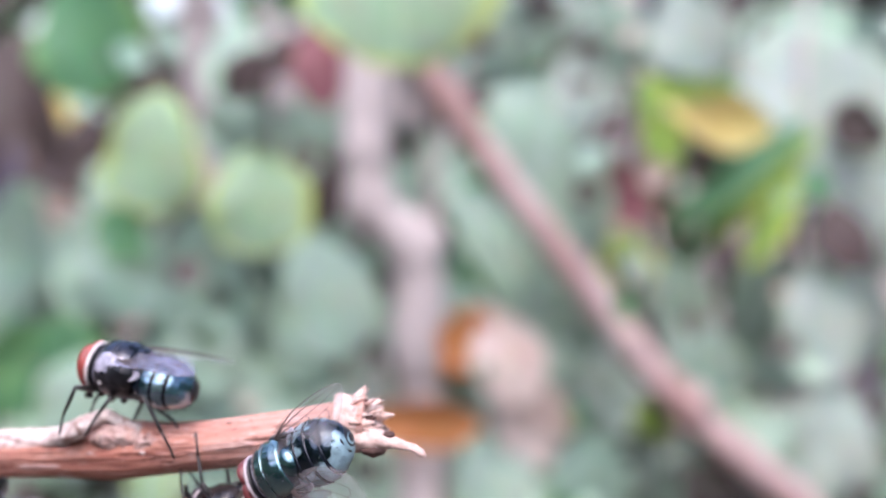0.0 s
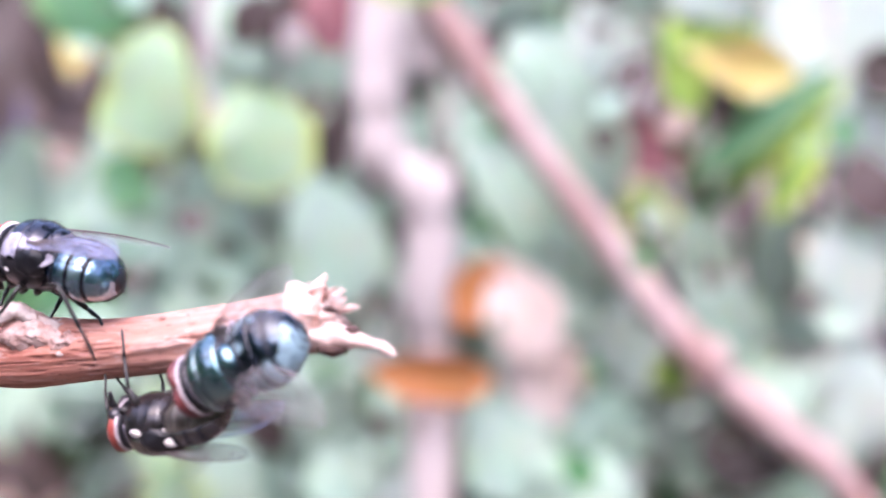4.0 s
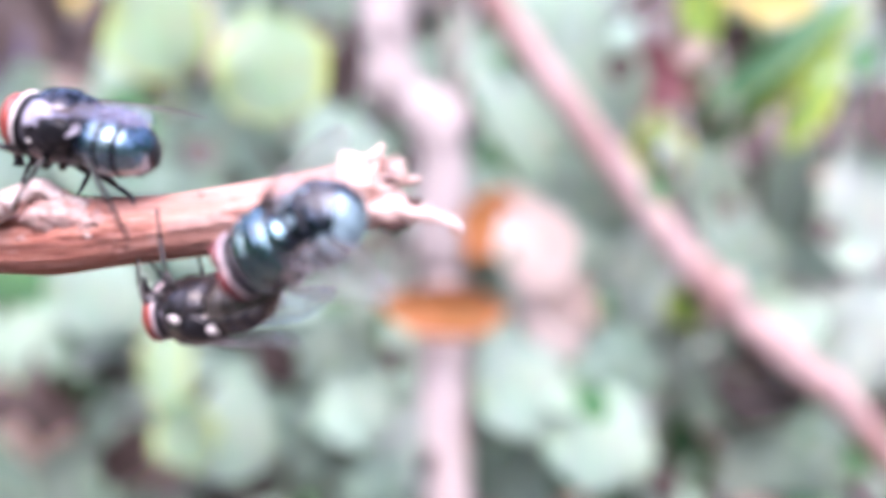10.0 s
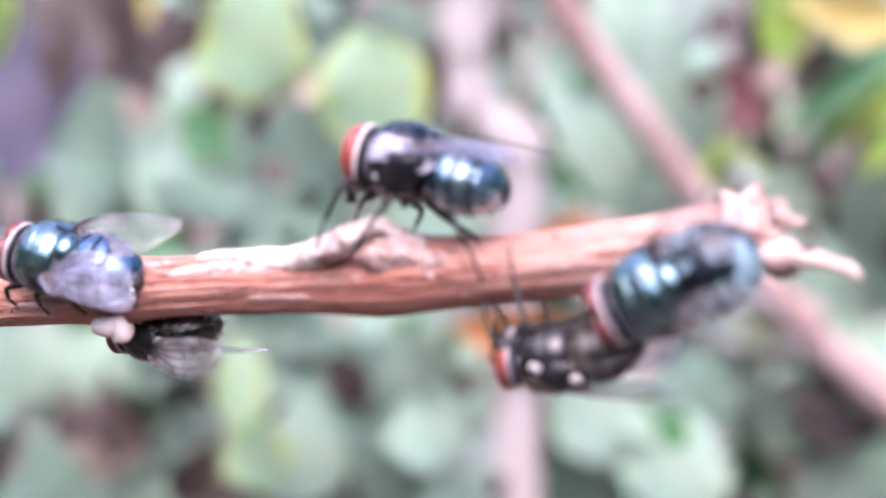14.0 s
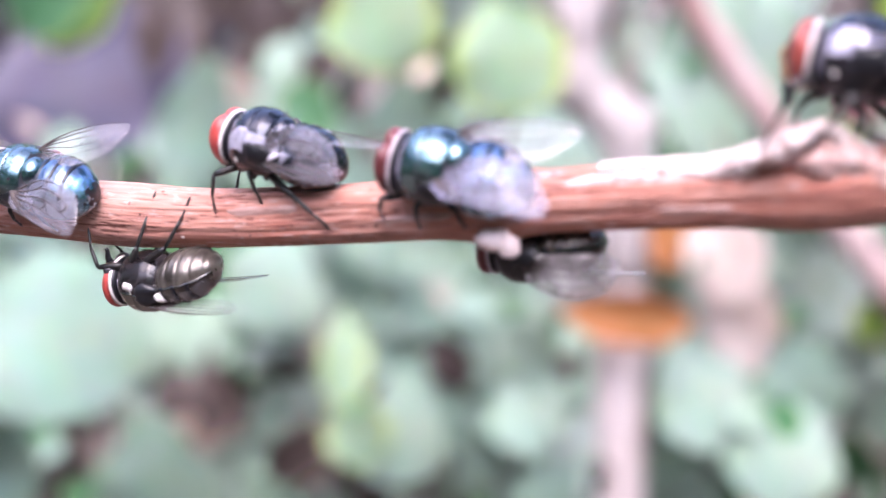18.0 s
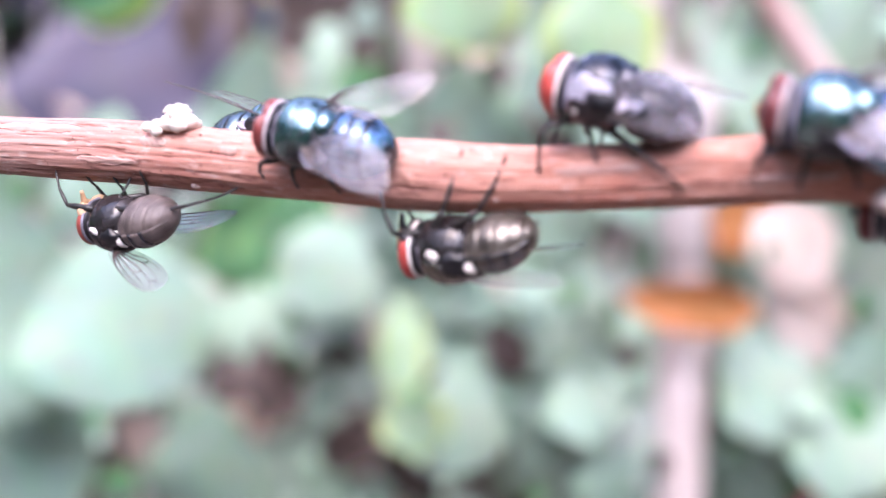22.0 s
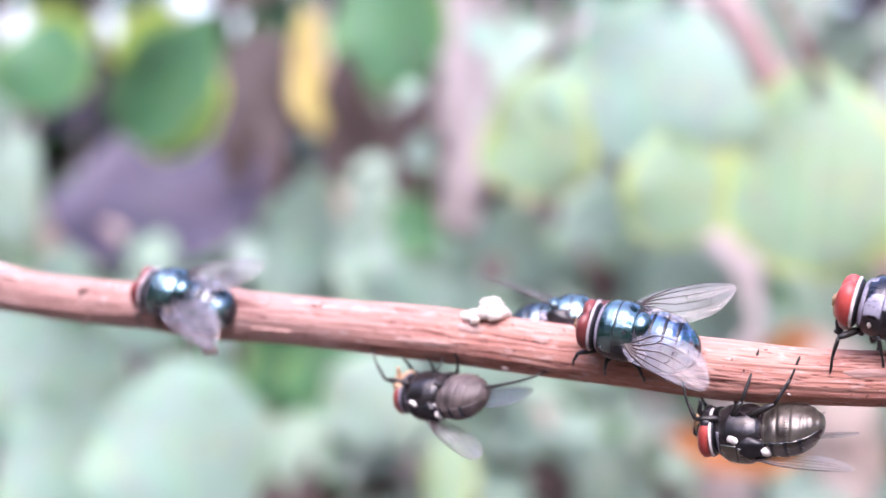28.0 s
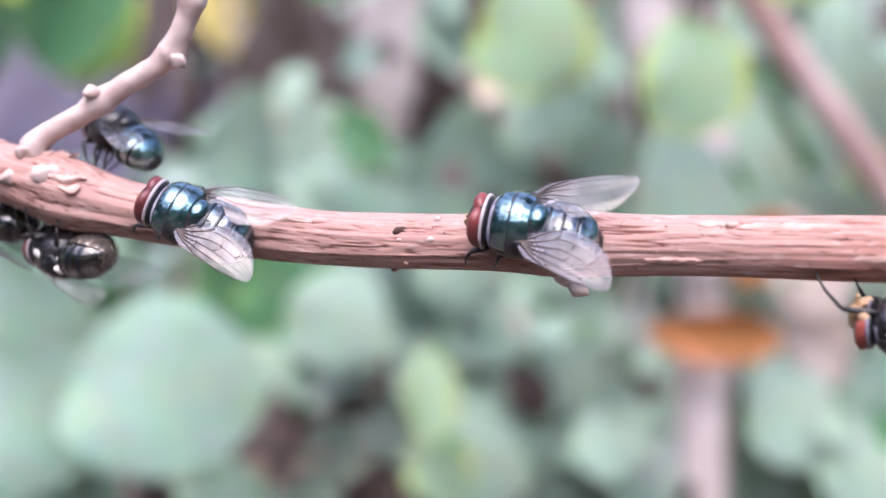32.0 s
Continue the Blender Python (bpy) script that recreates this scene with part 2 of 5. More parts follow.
# pale patches are dusting and painted sky highlights together
NAVY = patched("navy_cuticle_with_dusting_and_glints", (0.012, 0.015, 0.026), (0.5, 0.49, 0.6), 640, (0.45, 1, 1), 0.53)
BLUE = shell("blue_cuticle", [(0.38, (0.03, 0.08, 0.16)), (0.46, (0.1, 0.24, 0.4)), (0.55, (0.24, 0.46, 0.6)), (0.68, (0.5, 0.66, 0.74))], 0.22)
INDIGO = shell("indigo_cuticle", [(0.38, (0.015, 0.035, 0.065)), (0.46, (0.06, 0.14, 0.22)), (0.55, (0.18, 0.33, 0.42)), (0.68, (0.42, 0.56, 0.6))], 0.24)
SILVER = shell("silver_blue_cuticle", [(0.4, (0.018, 0.03, 0.04)), (0.46, (0.1, 0.18, 0.21)), (0.54, (0.34, 0.45, 0.47)), (0.66, (0.56, 0.65, 0.65))], 0.24, scale=310)
# pale blue patches paint the sky's reflection on the abdomen
GLINTED = patched("blue_black_cuticle_with_sky_patches", (0.02, 0.035, 0.05), (0.3, 0.46, 0.52), 340, (0.8, 1, 1), 0.44)
BRONZE = shell("bronze_cuticle", [(0.36, (0.02, 0.02, 0.018)), (0.5, (0.07, 0.062, 0.05)), (0.6, (0.16, 0.155, 0.12)), (0.72, (0.28, 0.29, 0.25))], 0.26)
BLACK = simple("black_cuticle", (0.005, 0.005, 0.007), (0.02, 0.02, 0.024), 900, 0.32, spec=0.5)
LEG = simple("leg_cuticle", (0.008, 0.008, 0.009), (0.035, 0.032, 0.03), 1500, 0.35, spec=0.5)
MARGIN = simple("blue_black_margin", (0.006, 0.008, 0.014), (0.016, 0.02, 0.03), 900, 0.2, metal=0.3, spec=0.6)
GLOSS = simple("glossy_black_flank", (0.007, 0.006, 0.007), (0.04, 0.034, 0.036), 500, 0.22, spec=0.6)
FLANK = simple("dusted_flank", (0.006, 0.006, 0.008), (0.055, 0.05, 0.06), 600, 0.3, spec=0.6, bumps=0.4, dist=0.0001)
COLLAR = simple("grey_pruinose_cuticle", (0.24, 0.23, 0.3), (0.46, 0.44, 0.53), 1100, 0.5)
DARKCOLLAR = simple("dark_pruinose_cuticle", (0.07, 0.065, 0.085), (0.26, 0.25, 0.31), 900, 0.45)
REDEYE = simple("red_eye", (0.38, 0.042, 0.034), (0.55, 0.1, 0.085), 1200, 0.33, bumps=0.25, dist=0.00005)
BRICKEYE = simple("brick_red_eye", (0.24, 0.045, 0.036), (0.4, 0.095, 0.075), 1200, 0.33, bumps=0.25, dist=0.00005)
MAROON = simple("maroon_eye", (0.13, 0.028, 0.028), (0.26, 0.06, 0.055), 1200, 0.33, bumps=0.25, dist=0.00005)
DARKEYE = simple("dark_red_eye", (0.09, 0.022, 0.024), (0.2, 0.05, 0.05), 1200, 0.33, bumps=0.25, dist=0.00005)
RIM = simple("silver_rim", (0.3, 0.25, 0.27), (0.54, 0.47, 0.48), 1300, 0.5)
PALERIM = simple("white_rim", (0.58, 0.52, 0.5), (0.8, 0.74, 0.72), 1300, 0.5)
CHEEK = simple("pale_cheek", (0.3, 0.22, 0.18), (0.56, 0.45, 0.4), 1000, 0.6)
WHITE = simple("white_scale", (0.7, 0.66, 0.62), (0.88, 0.85, 0.82), 1200, 0.55)
SCALE = simple("grey_lilac_scale", (0.3, 0.28, 0.34), (0.55, 0.52, 0.58), 900, 0.5)
FACE = simple("buff_face", (0.42, 0.24, 0.12), (0.64, 0.44, 0.28), 900, 0.55)
VEIN = simple("wing_vein", (0.03, 0.022, 0.02), (0.08, 0.06, 0.055), 800, 0.5)
WINGL = wing_mat("lilac_wing_membrane", (0.31, 0.3, 0.41), 0.48)
WINGX = wing_mat("glassy_wing_membrane", (0.42, 0.4, 0.42), 0.28)
WINGW = wing_mat("milky_wing_membrane", (0.62, 0.59, 0.6), 0.6)
WINGC = wing_mat("clear_wing_membrane", (0.25, 0.235, 0.275), 0.42)
PALE = leaf_mat("pale_leaf", (0.265, 0.38, 0.295), (0.309, 0.408, 0.318), 1.2, pale=(0.309, 0.399, 0.328))
FROST = leaf_mat("whitish_leaf", (0.36, 0.45, 0.385), (0.38, 0.47, 0.4), 1.2, pale=(0.4, 0.48, 0.42))
MINT = leaf_mat("large_mint_leaf", (0.205, 0.315, 0.245), (0.23, 0.34, 0.25), 1.2, pale=(0.23, 0.34, 0.27))
YGRN = leaf_mat("yellow_edged_leaf", (0.24, 0.36, 0.22), (0.41, 0.47, 0.08), 1.01, pale=(0.294, 0.386, 0.294))
DEEP = leaf_mat("deep_green_leaf", (0.065, 0.175, 0.08), (0.2, 0.33, 0.08), 1.06)
LIME = leaf_mat("lime_leaf", (0.24, 0.4, 0.09), (0.42, 0.5, 0.07), 0.85)
YELL = leaf_mat("yellow_leaf", (0.5, 0.41, 0.14), (0.52, 0.46, 0.2), 0.9)
ORAN = leaf_mat("orange_leaf", (0.5, 0.215, 0.08), (0.46, 0.18, 0.075), 0.9)
PINK = leaf_mat("dry_pink_leaf", (0.432, 0.344, 0.296), (0.44, 0.36, 0.288), 0.9)
MARO = leaf_mat("maroon_leaf", (0.2, 0.075, 0.085), (0.22, 0.09, 0.09), 0.9)
PEACH = leaf_mat("bleached_peach_leaf", (0.51, 0.42, 0.365), (0.56, 0.48, 0.43), 0.9)
# dark brown for dry scraps and for the shade in gaps between leaves
BROWN = leaf_mat("brown_leaf_and_gap", (0.055, 0.041, 0.037), (0.08, 0.06, 0.054), 0.9)
PURP = leaf_mat("purple_dry_leaf", (0.068, 0.063, 0.1), (0.104, 0.096, 0.148), 0.9)
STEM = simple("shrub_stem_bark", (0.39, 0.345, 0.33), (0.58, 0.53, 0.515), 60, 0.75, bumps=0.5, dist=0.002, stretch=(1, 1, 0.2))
# lighter copy of the stem bark, with the light on it painted in
PALESTEM = simple("lit_stem_bark", (0.6, 0.51, 0.48), (0.78, 0.7, 0.67), 60, 0.75, bumps=0.5, dist=0.002, stretch=(1, 1, 0.2))
REDSTEM = simple("red_branch_bark", (0.3, 0.165, 0.145), (0.6, 0.49, 0.47), 30, 0.7, bumps=0.5, dist=0.002, stretch=(1, 1, 0.2))
BROWNBARK = simple("brown_twig_bark", (0.09, 0.065, 0.06), (0.2, 0.15, 0.14), 60, 0.8, bumps=0.5, dist=0.002, stretch=(1, 1, 0.2))
SOIL = simple("soil", (0.035, 0.025, 0.02), (0.1, 0.075, 0.06), 9, 0.9, bumps=0.8, dist=0.02)


# ---- mesh helpers ----
def part(name, bm, mat, parent=None, label="", smooth=True):
    me = bpy.data.meshes.new(name)
    bmesh.ops.recalc_face_normals(bm, faces=bm.faces)
    bm.to_mesh(me)
    bm.free()
    me.materials.append(mat)
    if smooth:
        me.shade_smooth()
    ob = new(name, me)
    ob.parent = parent
    return tagged(ob, label)


def ball(bm, c, r, u=14, v=9, turn=None):
    m = Matrix.Translation(c) @ (turn or Matrix()) @ Matrix.Diagonal((*r, 1))
    bmesh.ops.create_uvsphere(bm, u_segments=u, v_segments=v, radius=1, matrix=m)


def loft(bm, rings, n=18):
    """Rings of (x, centre z, half width y, half height z) joined along x, closed at both ends."""
    rows = []
    for x, zc, ry, rz in rings:
        rows.append([bm.verts.new((x, ry * math.cos(a), zc + rz * math.sin(a))) for a in [math.tau * k / n for k in range(n)]])
    for a, b in zip(rows, rows[1:]):
        for k in range(n):
            bm.faces.new((a[k], a[(k + 1) % n], b[(k + 1) % n], b[k]))
    bm.faces.new(rows[0])
    bm.faces.new(rows[-1])


def tube(bm, pts, radii, n=6):
    pts = [Vector(p) for p in pts]
    rows, side = [], None
    for k, p in enumerate(pts):
        d = (pts[min(k + 1, len(pts) - 1)] - pts[max(k - 1, 0)]).normalized()
        side = (side - d * side.dot(d)).normalized() if side else d.orthogonal().normalized()
        up, r = d.cross(side), radii[k]
        rows.append([bm.verts.new(p + r * (math.cos(a) * side + math.sin(a) * up)) for a in [math.tau * j / n for j in range(n)]])
    for a, b in zip(rows, rows[1:]):
        for j in range(n):
            bm.faces.new((a[j], a[(j + 1) % n], b[(j + 1) % n], b[j]))
    bm.faces.new(rows[0])
    bm.faces.new(rows[-1])


def smooth_line(keys, steps):
    """Catmull-Rom through key tuples of any length."""
    out = []
    for i in range(len(keys) - 1):
        p = [keys[max(i - 1, 0)], keys[i], keys[i + 1], keys[min(i + 2, len(keys) - 1)]]
        for s in range(steps):
            t = s / steps
            out.append(tuple(0.5 * (2 * b + (c - a) * t + (2 * a - 5 * b + 4 * c - d) * t * t + (3 * b - a - 3 * c + d) * t ** 3) for a, b, c, d in zip(*p)))
    return out + [tuple(keys[-1])]


# ---- ground ----
def ground():
    bm = bmesh.new()
    xs = [-400, -60, -12, -4] + [-2 + 0.16 * k for k in range(26)] + [4, 12, 60, 400]
    ys = [-400, -60, -12, -4] + [-1 + 0.16 * k for k in range(26)] + [5, 12, 60, 400]
    grid = [[bm.verts.new((x, y, 0.03 * noise.noise((x * 2.3, y * 2.3, 0)) - 0.02)) for x in xs] for y in ys]
    for a, b in zip(grid, grid[1:]):
        for k in range(len(xs) - 1):
            bm.faces.new((a[k], a[k + 1], b[k + 1], b[k]))
    return tagged(part("ground", bm, SOIL), "dark brown soil under the shrub, littered with dead leaves", "ground", kind="structure")


ground()

# ---- the twig ----
# axis: x, y, z, radius in millimetres
AXIS = [(-175, 139, 434.5, 2.3), (-160, 134.6, 428.4, 2.3), (-149, 131.8, 425.0, 2.3), (-143, 130.4, 423.3, 2.25), (-136, 128.8, 421.9, 2.1), (-124, 126.1, 420.5, 2.0),
        (-108, 121.4, 420.6, 2.0), (-90, 115.7, 420.95, 2.05), (-77, 111.5, 420.8, 2.0), (-63, 107.1, 420.85, 1.95), (-53, 103.8, 421.7, 1.9),
        (-38, 98.4, 423.7, 1.85), (-25, 93.9, 425.3, 1.9), (-16, 91.1, 426.4, 1.9), (-9, 89.0, 427.7, 1.9), (-3.5, 87.3, 428.9, 2.0)]
LINE = [tuple(v / 1000 for v in p) for p in smooth_line(AXIS, 36)]


def on_twig(p):
    """The nearest place of the axis, and the radius there."""
    best = min(LINE, key=lambda q: (q[0] - p[0]) ** 2 + (q[1] - p[1]) ** 2 + (q[2] - p[2]) ** 2)
    return Vector(best[:3]), best[3]


def twig_surface(p, lift=0.0):
    c, r = on_twig(p)
    d = Vector(p) - c
    d.x = 0
    return c + d.normalized() * (r + lift) + Vector((p[0] - c.x, 0, 0))


def swell(x):
    """Knots along the twig: extra radius at a place in metres."""
    s = 0
    for at, wide, high in ((-0.0235, 0.0035, 0.0004), (-0.1445, 0.003, 0.0006), (-0.0412, 0.002, 0.0004), (-0.108, 0.003, 0.0003), (-0.066, 0.004, 0.0002)):
        s += high * math.exp(-(((x - at) / wide) ** 2))
    return s


def axis_at(x):
    for a, b in zip(LINE, LINE[1:]):
        if a[0] <= x <= b[0]:
            t = (x - a[0]) / (b[0] - a[0])
            return tuple(p + (q - p) * t for p, q in zip(a, b))
    return LINE[-1]


def bark_crack(x, a):
    """How deep a hairline crack runs at a place along and round the twig, 0 to 1."""
    w = 0.6 * noise.noise((x * 60, a * 1.5, 4.0)) + a * 2.6
    best = 0.0
    for row, (dens, seed) in enumerate(((1.0, 2.0), (1.9, 9.0))):
        v = noise.noise((w * dens * 1.9, x * 55 * dens, seed))
        gate = noise.noise((a * 1.7 + seed, x * 130, seed * 3))
        wide = 0.02 + 0.05 * max(0, gate)
        if gate > -0.08:
            best = max(best, 1 - abs(v) / wide)
    return max(0.0, min(1.0, best * 1.5))


def bark_radius(x, a, r):
    g = noise.noise((math.cos(a) * 5, math.sin(a) * 5, x * 25)) * 0.00012 + noise.noise((math.cos(a) * 1.3, math.sin(a) * 1.3, x * 90)) * 0.00016
    g += noise.noise((math.cos(a) * 14, math.sin(a) * 14, x * 160)) * 0.00006
    return r + g + swell(x)


def bark_patch(x0, x1, a0, a1, lift, seed, slant=0.0):
    """A ragged flake lying on the bark between two places and two angles; slant turns it round the twig on its way."""
    bm = bmesh.new()
    nx, na, rows = 26, 9, []
    for i in range(nx + 1):
        u = i / nx
        x = x0 + (x1 - x0) * u
        q = axis_at(x)
        half = math.sin(math.pi * min(0.98, max(0.02, u))) ** 0.5 * (0.8 + 0.45 * noise.noise((u * 7, seed, 0)))
        row = []
        for j in range(na + 1):
            v = j / na * 2 - 1
            a = (a0 + a1) / 2 + slant * u + v * (a1 - a0) / 2 * half + 0.05 * noise.noise((u * 9, v * 2, seed))
            edge = (1 - v * v) ** 0.5 * min(1, 6 * u, 6 * (1 - u))
            rr = bark_radius(x, a, q[3]) - 0.00004 + lift * edge * (0.85 + 0.4 * noise.noise((u * 12, v * 3, seed + 5)))
            row.append(bm.verts.new((x, q[1] + rr * math.cos(a), q[2] + rr * math.sin(a))))
        rows.append(row)
    for a, b in zip(rows, rows[1:]):
        for j in range(na):
            bm.faces.new((a[j], a[j + 1], b[j + 1], b[j]))
    return bm


def main_twig():
    root = new("twig")
    tagged(root, "bare reddish-brown twig with a torn, frayed end", "twig")
    bm = bmesh.new()
    lay = bm.verts.layers.float_vector.new("grain")
    cut = bm.verts.layers.float.new("crack")
    n, rows, run = 150, [], 0.0
    for k, (x, y, z, r) in enumerate(LINE):
        if k:
            run += (Vector((x, y, z)) - Vector(LINE[k - 1][:3])).length
        row = []
        for j in range(n):
            a = math.tau * j / n
            split = bark_crack(x, a) if 1.2 < a < 5.2 else 0.0
            rr = bark_radius(x, a, r) - 0.00011 * split
            v = bm.verts.new((x + 0.0002 * math.cos(a), y + rr * math.cos(a), z + rr * math.sin(a)))
            v[cut] = split
            v[lay] = (a / math.tau if j < n / 2 else 1 - a / math.tau, run * 90, (a > math.pi) * 3.7)
            row.append(v)
        rows.append(row)
    for a, b in zip(rows, rows[1:]):
        for j in range(n):
            bm.faces.new((a[j], a[(j + 1) % n], b[(j + 1) % n], b[j]))
    bm.faces.new(rows[0])
    bm.faces.new(rows[-1])
    part("stem", bm, BARK, root)
    rnd = random.Random(4)
    # torn end: a ragged pale face, many fine fibres and one long strip
    end = Vector((-0.0032, 0.0872, 0.429))
    bm = bmesh.new()
    rows = []
    for i in range(22):
        u = i / 21
        row = []
        for j in range(60):
            a = math.tau * j / 60
            up = math.sin(a)
            stop = 0.0019 + 0.0007 * noise.noise((a * 2.2, 1.0, 0)) + 0.0005 * noise.noise((a * 6, 4.0, 0)) - 0.0008 * up
            r = (0.00215 - 0.0009 * u * u + 0.00028 * noise.noise((a * 7, u * 1.4, 2.0)) + 0.00014 * noise.noise((a * 17, u * 2.2, 6.0))) * (1 if i else 0.96)
            row.append(bm.verts.new(end + Vector((-0.0026 + stop * 1.5 * u, r * math.cos(a) + 0.0001 * u, r * up + 0.0003 * u))))
        rows.append(row)
    for a, b in zip(rows, rows[1:]):
        for j in range(60):
            bm.faces.new((a[j], a[(j + 1) % 60], b[(j + 1) % 60], b[j]))
    hub = bm.verts.new(end + Vector((-0.0006, 0, 0)))
    for j in range(60):
        bm.faces.new((rows[-1][j], rows[-1][(j + 1) % 60], hub))
    part("torn_wood", bm, PITH, root, "torn fibrous pale wood at the twig's end")
    for k in range(150):
        a = rnd.uniform(0, math.tau)
        r0 = rnd.uniform(0.0006, 0.0019)
        p = end + Vector((rnd.uniform(-0.0018, 0.0004), r0 * math.cos(a), r0 * math.sin(a)))
        ln = rnd.uniform(0.0005, 0.0013)
        d = Vector((1, 0.35 * math.cos(a) + rnd.uniform(-0.25, 0.25), 0.5 * math.sin(a) + rnd.uniform(-0.3, 0.35))).normalized()
        e = Vector((rnd.uniform(-0.3, 0.3), rnd.uniform(-0.3, 0.3), rnd.uniform(-0.3, 0.4)))
        w = rnd.uniform(0.00005, 0.0002)
        bm = bmesh.new()
        tube(bm, [p, p + d * ln * 0.4, p + (d + e * 0.3) * ln * 0.75, p + (d + e * 0.6) * ln], [w, w * 0.85, w * 0.5, 0.00003], 5)
        part("splinter", bm, rnd.choice((PITH, PITH, RIDGE, FLAKE)), root, "torn wood fibre")
    for p, d, w in (((-0.0044, 0.0882, 0.4304), (0.0009, 0.0003, 0.0011), 0.00034), ((-0.0032, 0.0876, 0.4302), (0.0008, 0, 0.0005), 0.00024), ((-0.0022, 0.0866, 0.4296), (0.0009, 0, 0.0002), 0.00024)):
        bm = bmesh.new()
        p, d = Vector(p), Vector(d)
        tube(bm, [p - d * 0.4, p + d * 0.3, p + d * 0.7, p + d], [w, w, w * 0.7, w * 0.25], 6)
        for v in bm.verts:
            v.co += 0.00012 * noise.noise_vector(v.co * 2500)
        part("splinter", bm, PITH, root, "standing splinter of torn wood")
    bm = bmesh.new()
    strip = smooth_line([(-0.0042, 0.0860, 0.4280, 0.0008), (-0.0026, 0.0855, 0.4281, 0.00075), (-0.0014, 0.0851, 0.42805, 0.0005), (-0.0006, 0.0848, 0.4279, 0.00034), (0.0001, 0.0846, 0.42775, 0.00030), (0.0006, 0.0845, 0.4274, 0.00034), (0.0008, 0.0845, 0.4271, 0.00016)], 8)
    tube(bm, [p[:3] for p in strip], [p[3] for p in strip], 12)
    for v in bm.verts:
        v.co += 0.00012 * noise.noise_vector(Vector((v.co.x * 0.3, v.co.y, v.co.z)) * 3000) + 0.0001 * noise.noise_vector(v.co * 1200)
    part("splinter", bm, PITH, root, "long pale strip of torn wood")
    for c, rr in (((-0.0029, 0.0851, 0.4274), (0.0009, 0.0004, 0.00035)), ((-0.0017, 0.0852, 0.4286), (0.0005, 0.0004, 0.0003)), ((-0.0034, 0.0862, 0.4296), (0.0007, 0.0004, 0.0003))):
        bm = bmesh.new()
        ball(bm, c, rr, 14, 9)
        for v in bm.verts:
            v.co += 0.0002 * noise.noise_vector(v.co * 2200)
        part("crack", bm, BARKDARK, root, "dark hollow in the torn wood")
    # pale scar and raised knot near the standing fly
    part("scar", bark_patch(-0.0375, -0.0255, 2.05, 2.85, 0.0003, 3, -0.25), RIDGE, root, "pale weathered strip of bare wood")
    part("scar", bark_patch(-0.0445, -0.0365, 1.9, 2.25, 0.0002, 6), RIDGE, root, "thin pale strip of bare wood")
    bm = bmesh.new()
    line = smooth_line([(-0.0352, 0.0968, 0.4258, 0.0004), (-0.0312, 0.0953, 0.4260, 0.0008), (-0.0290, 0.0941, 0.4263, 0.0008), (-0.0276, 0.0929, 0.4268, 0.0008), (-0.0262, 0.0917, 0.4276, 0.0008), (-0.0249, 0.0915, 0.4284, 0.0006), (-0.0238, 0.0915, 0.4287, 0.0005), (-0.0226, 0.0916, 0.4280, 0.0005), (-0.0214, 0.0917, 0.4272, 0.0005)], 24)
    tube(bm, [p[:3] for p in line], [p[3] for p in line], 30)
    for v in bm.verts:
        v.co += 0.0002 * noise.noise_vector(Vector((v.co.x * 0.5, v.co.y, v.co.z)) * 900) + 0.00009 * noise.noise_vector(v.co * 2600) + 0.00006 * noise.noise_vector(Vector((v.co.x * 0.5, v.co.y, v.co.z)) * 7000)
    for v in bm.verts:
        q = axis_at(v.co.x)
        d = Vector((0, v.co.y - q[1], v.co.z - q[2]))
        most = q[3] + swell(v.co.x) + 0.0004 + max(0.0, v.co.x + 0.0295) * 0.6
        if d.length > most:
            d *= most / d.length
            v.co.y, v.co.z = q[1] + d.y, q[2] + d.z
    part("ridge", bm, RIDGE, root, "pale weathered ridge of wood rising to a knot")
    for c, rr, seed in (((-0.0228, 0.0922, 0.4270), (0.0024, 0.0016, 0.0012), 6), ((-0.0205, 0.0918, 0.4266), (0.0018, 0.0014, 0.0009), 7)):
        bm = bmesh.new()
        ball(bm, c, rr, 60, 40)
        for v in bm.verts:
            v.co += 0.0003 * noise.noise_vector(v.co * 700 + Vector((seed, 0, 0))) + 0.0002 * noise.noise_vector(v.co * 2600) + 0.00012 * noise.noise_vector(v.co * 7000)
        part("knot", bm, KNOTTY, root, "rough swollen knot of pinkish wood")
    # buds, lenticels, flap of bark
    for c, r, nm, mat, lb in (((-0.0411, 0.0973, 0.4215), (0.0012, 0.0010, 0.0007), "bud", BUDM, "pale pinkish bud"), ((-0.0402, 0.0968, 0.4213), (0.0008, 0.0007, 0.0007), "bud", BUDM, "pale pinkish bud"), ((-0.1452, 0.1288, 0.4252), (0.0012, 0.0009, 0.0009), "bud", SIDEBARK, "pale bud at the fork"),
                              ((-0.1075, 0.1206, 0.4185), (0.0010, 0.0007, 0.0009), "bark_flap", BUDM, "small flap of pale bark"), ((-0.1068, 0.1202, 0.4177), (0.0008, 0.0006, 0.0006), "bark_flap", BUDM, "small flap of pale bark")):
        bm = bmesh.new()
        ball(bm, c, r, 12, 8)
        for v in bm.verts:
            v.co += 0.00035 * noise.noise_vector(v.co * 1100)
        part(nm, bm, mat, root, lb)
    for k in range(26):
        x = rnd.uniform(-0.15, -0.006)
        a = rnd.uniform(math.pi * 0.6, math.pi * 1.6)
        c, r = on_twig((x, 0.11, 0.422))
        c = Vector(min(LINE, key=lambda q: abs(q[0] - x))[:3])
        p = c + Vector((0, math.cos(a), math.sin(a))) * (r + swell(x))
        bm = bmesh.new()
        s = rnd.uniform(0.00010, 0.00024)
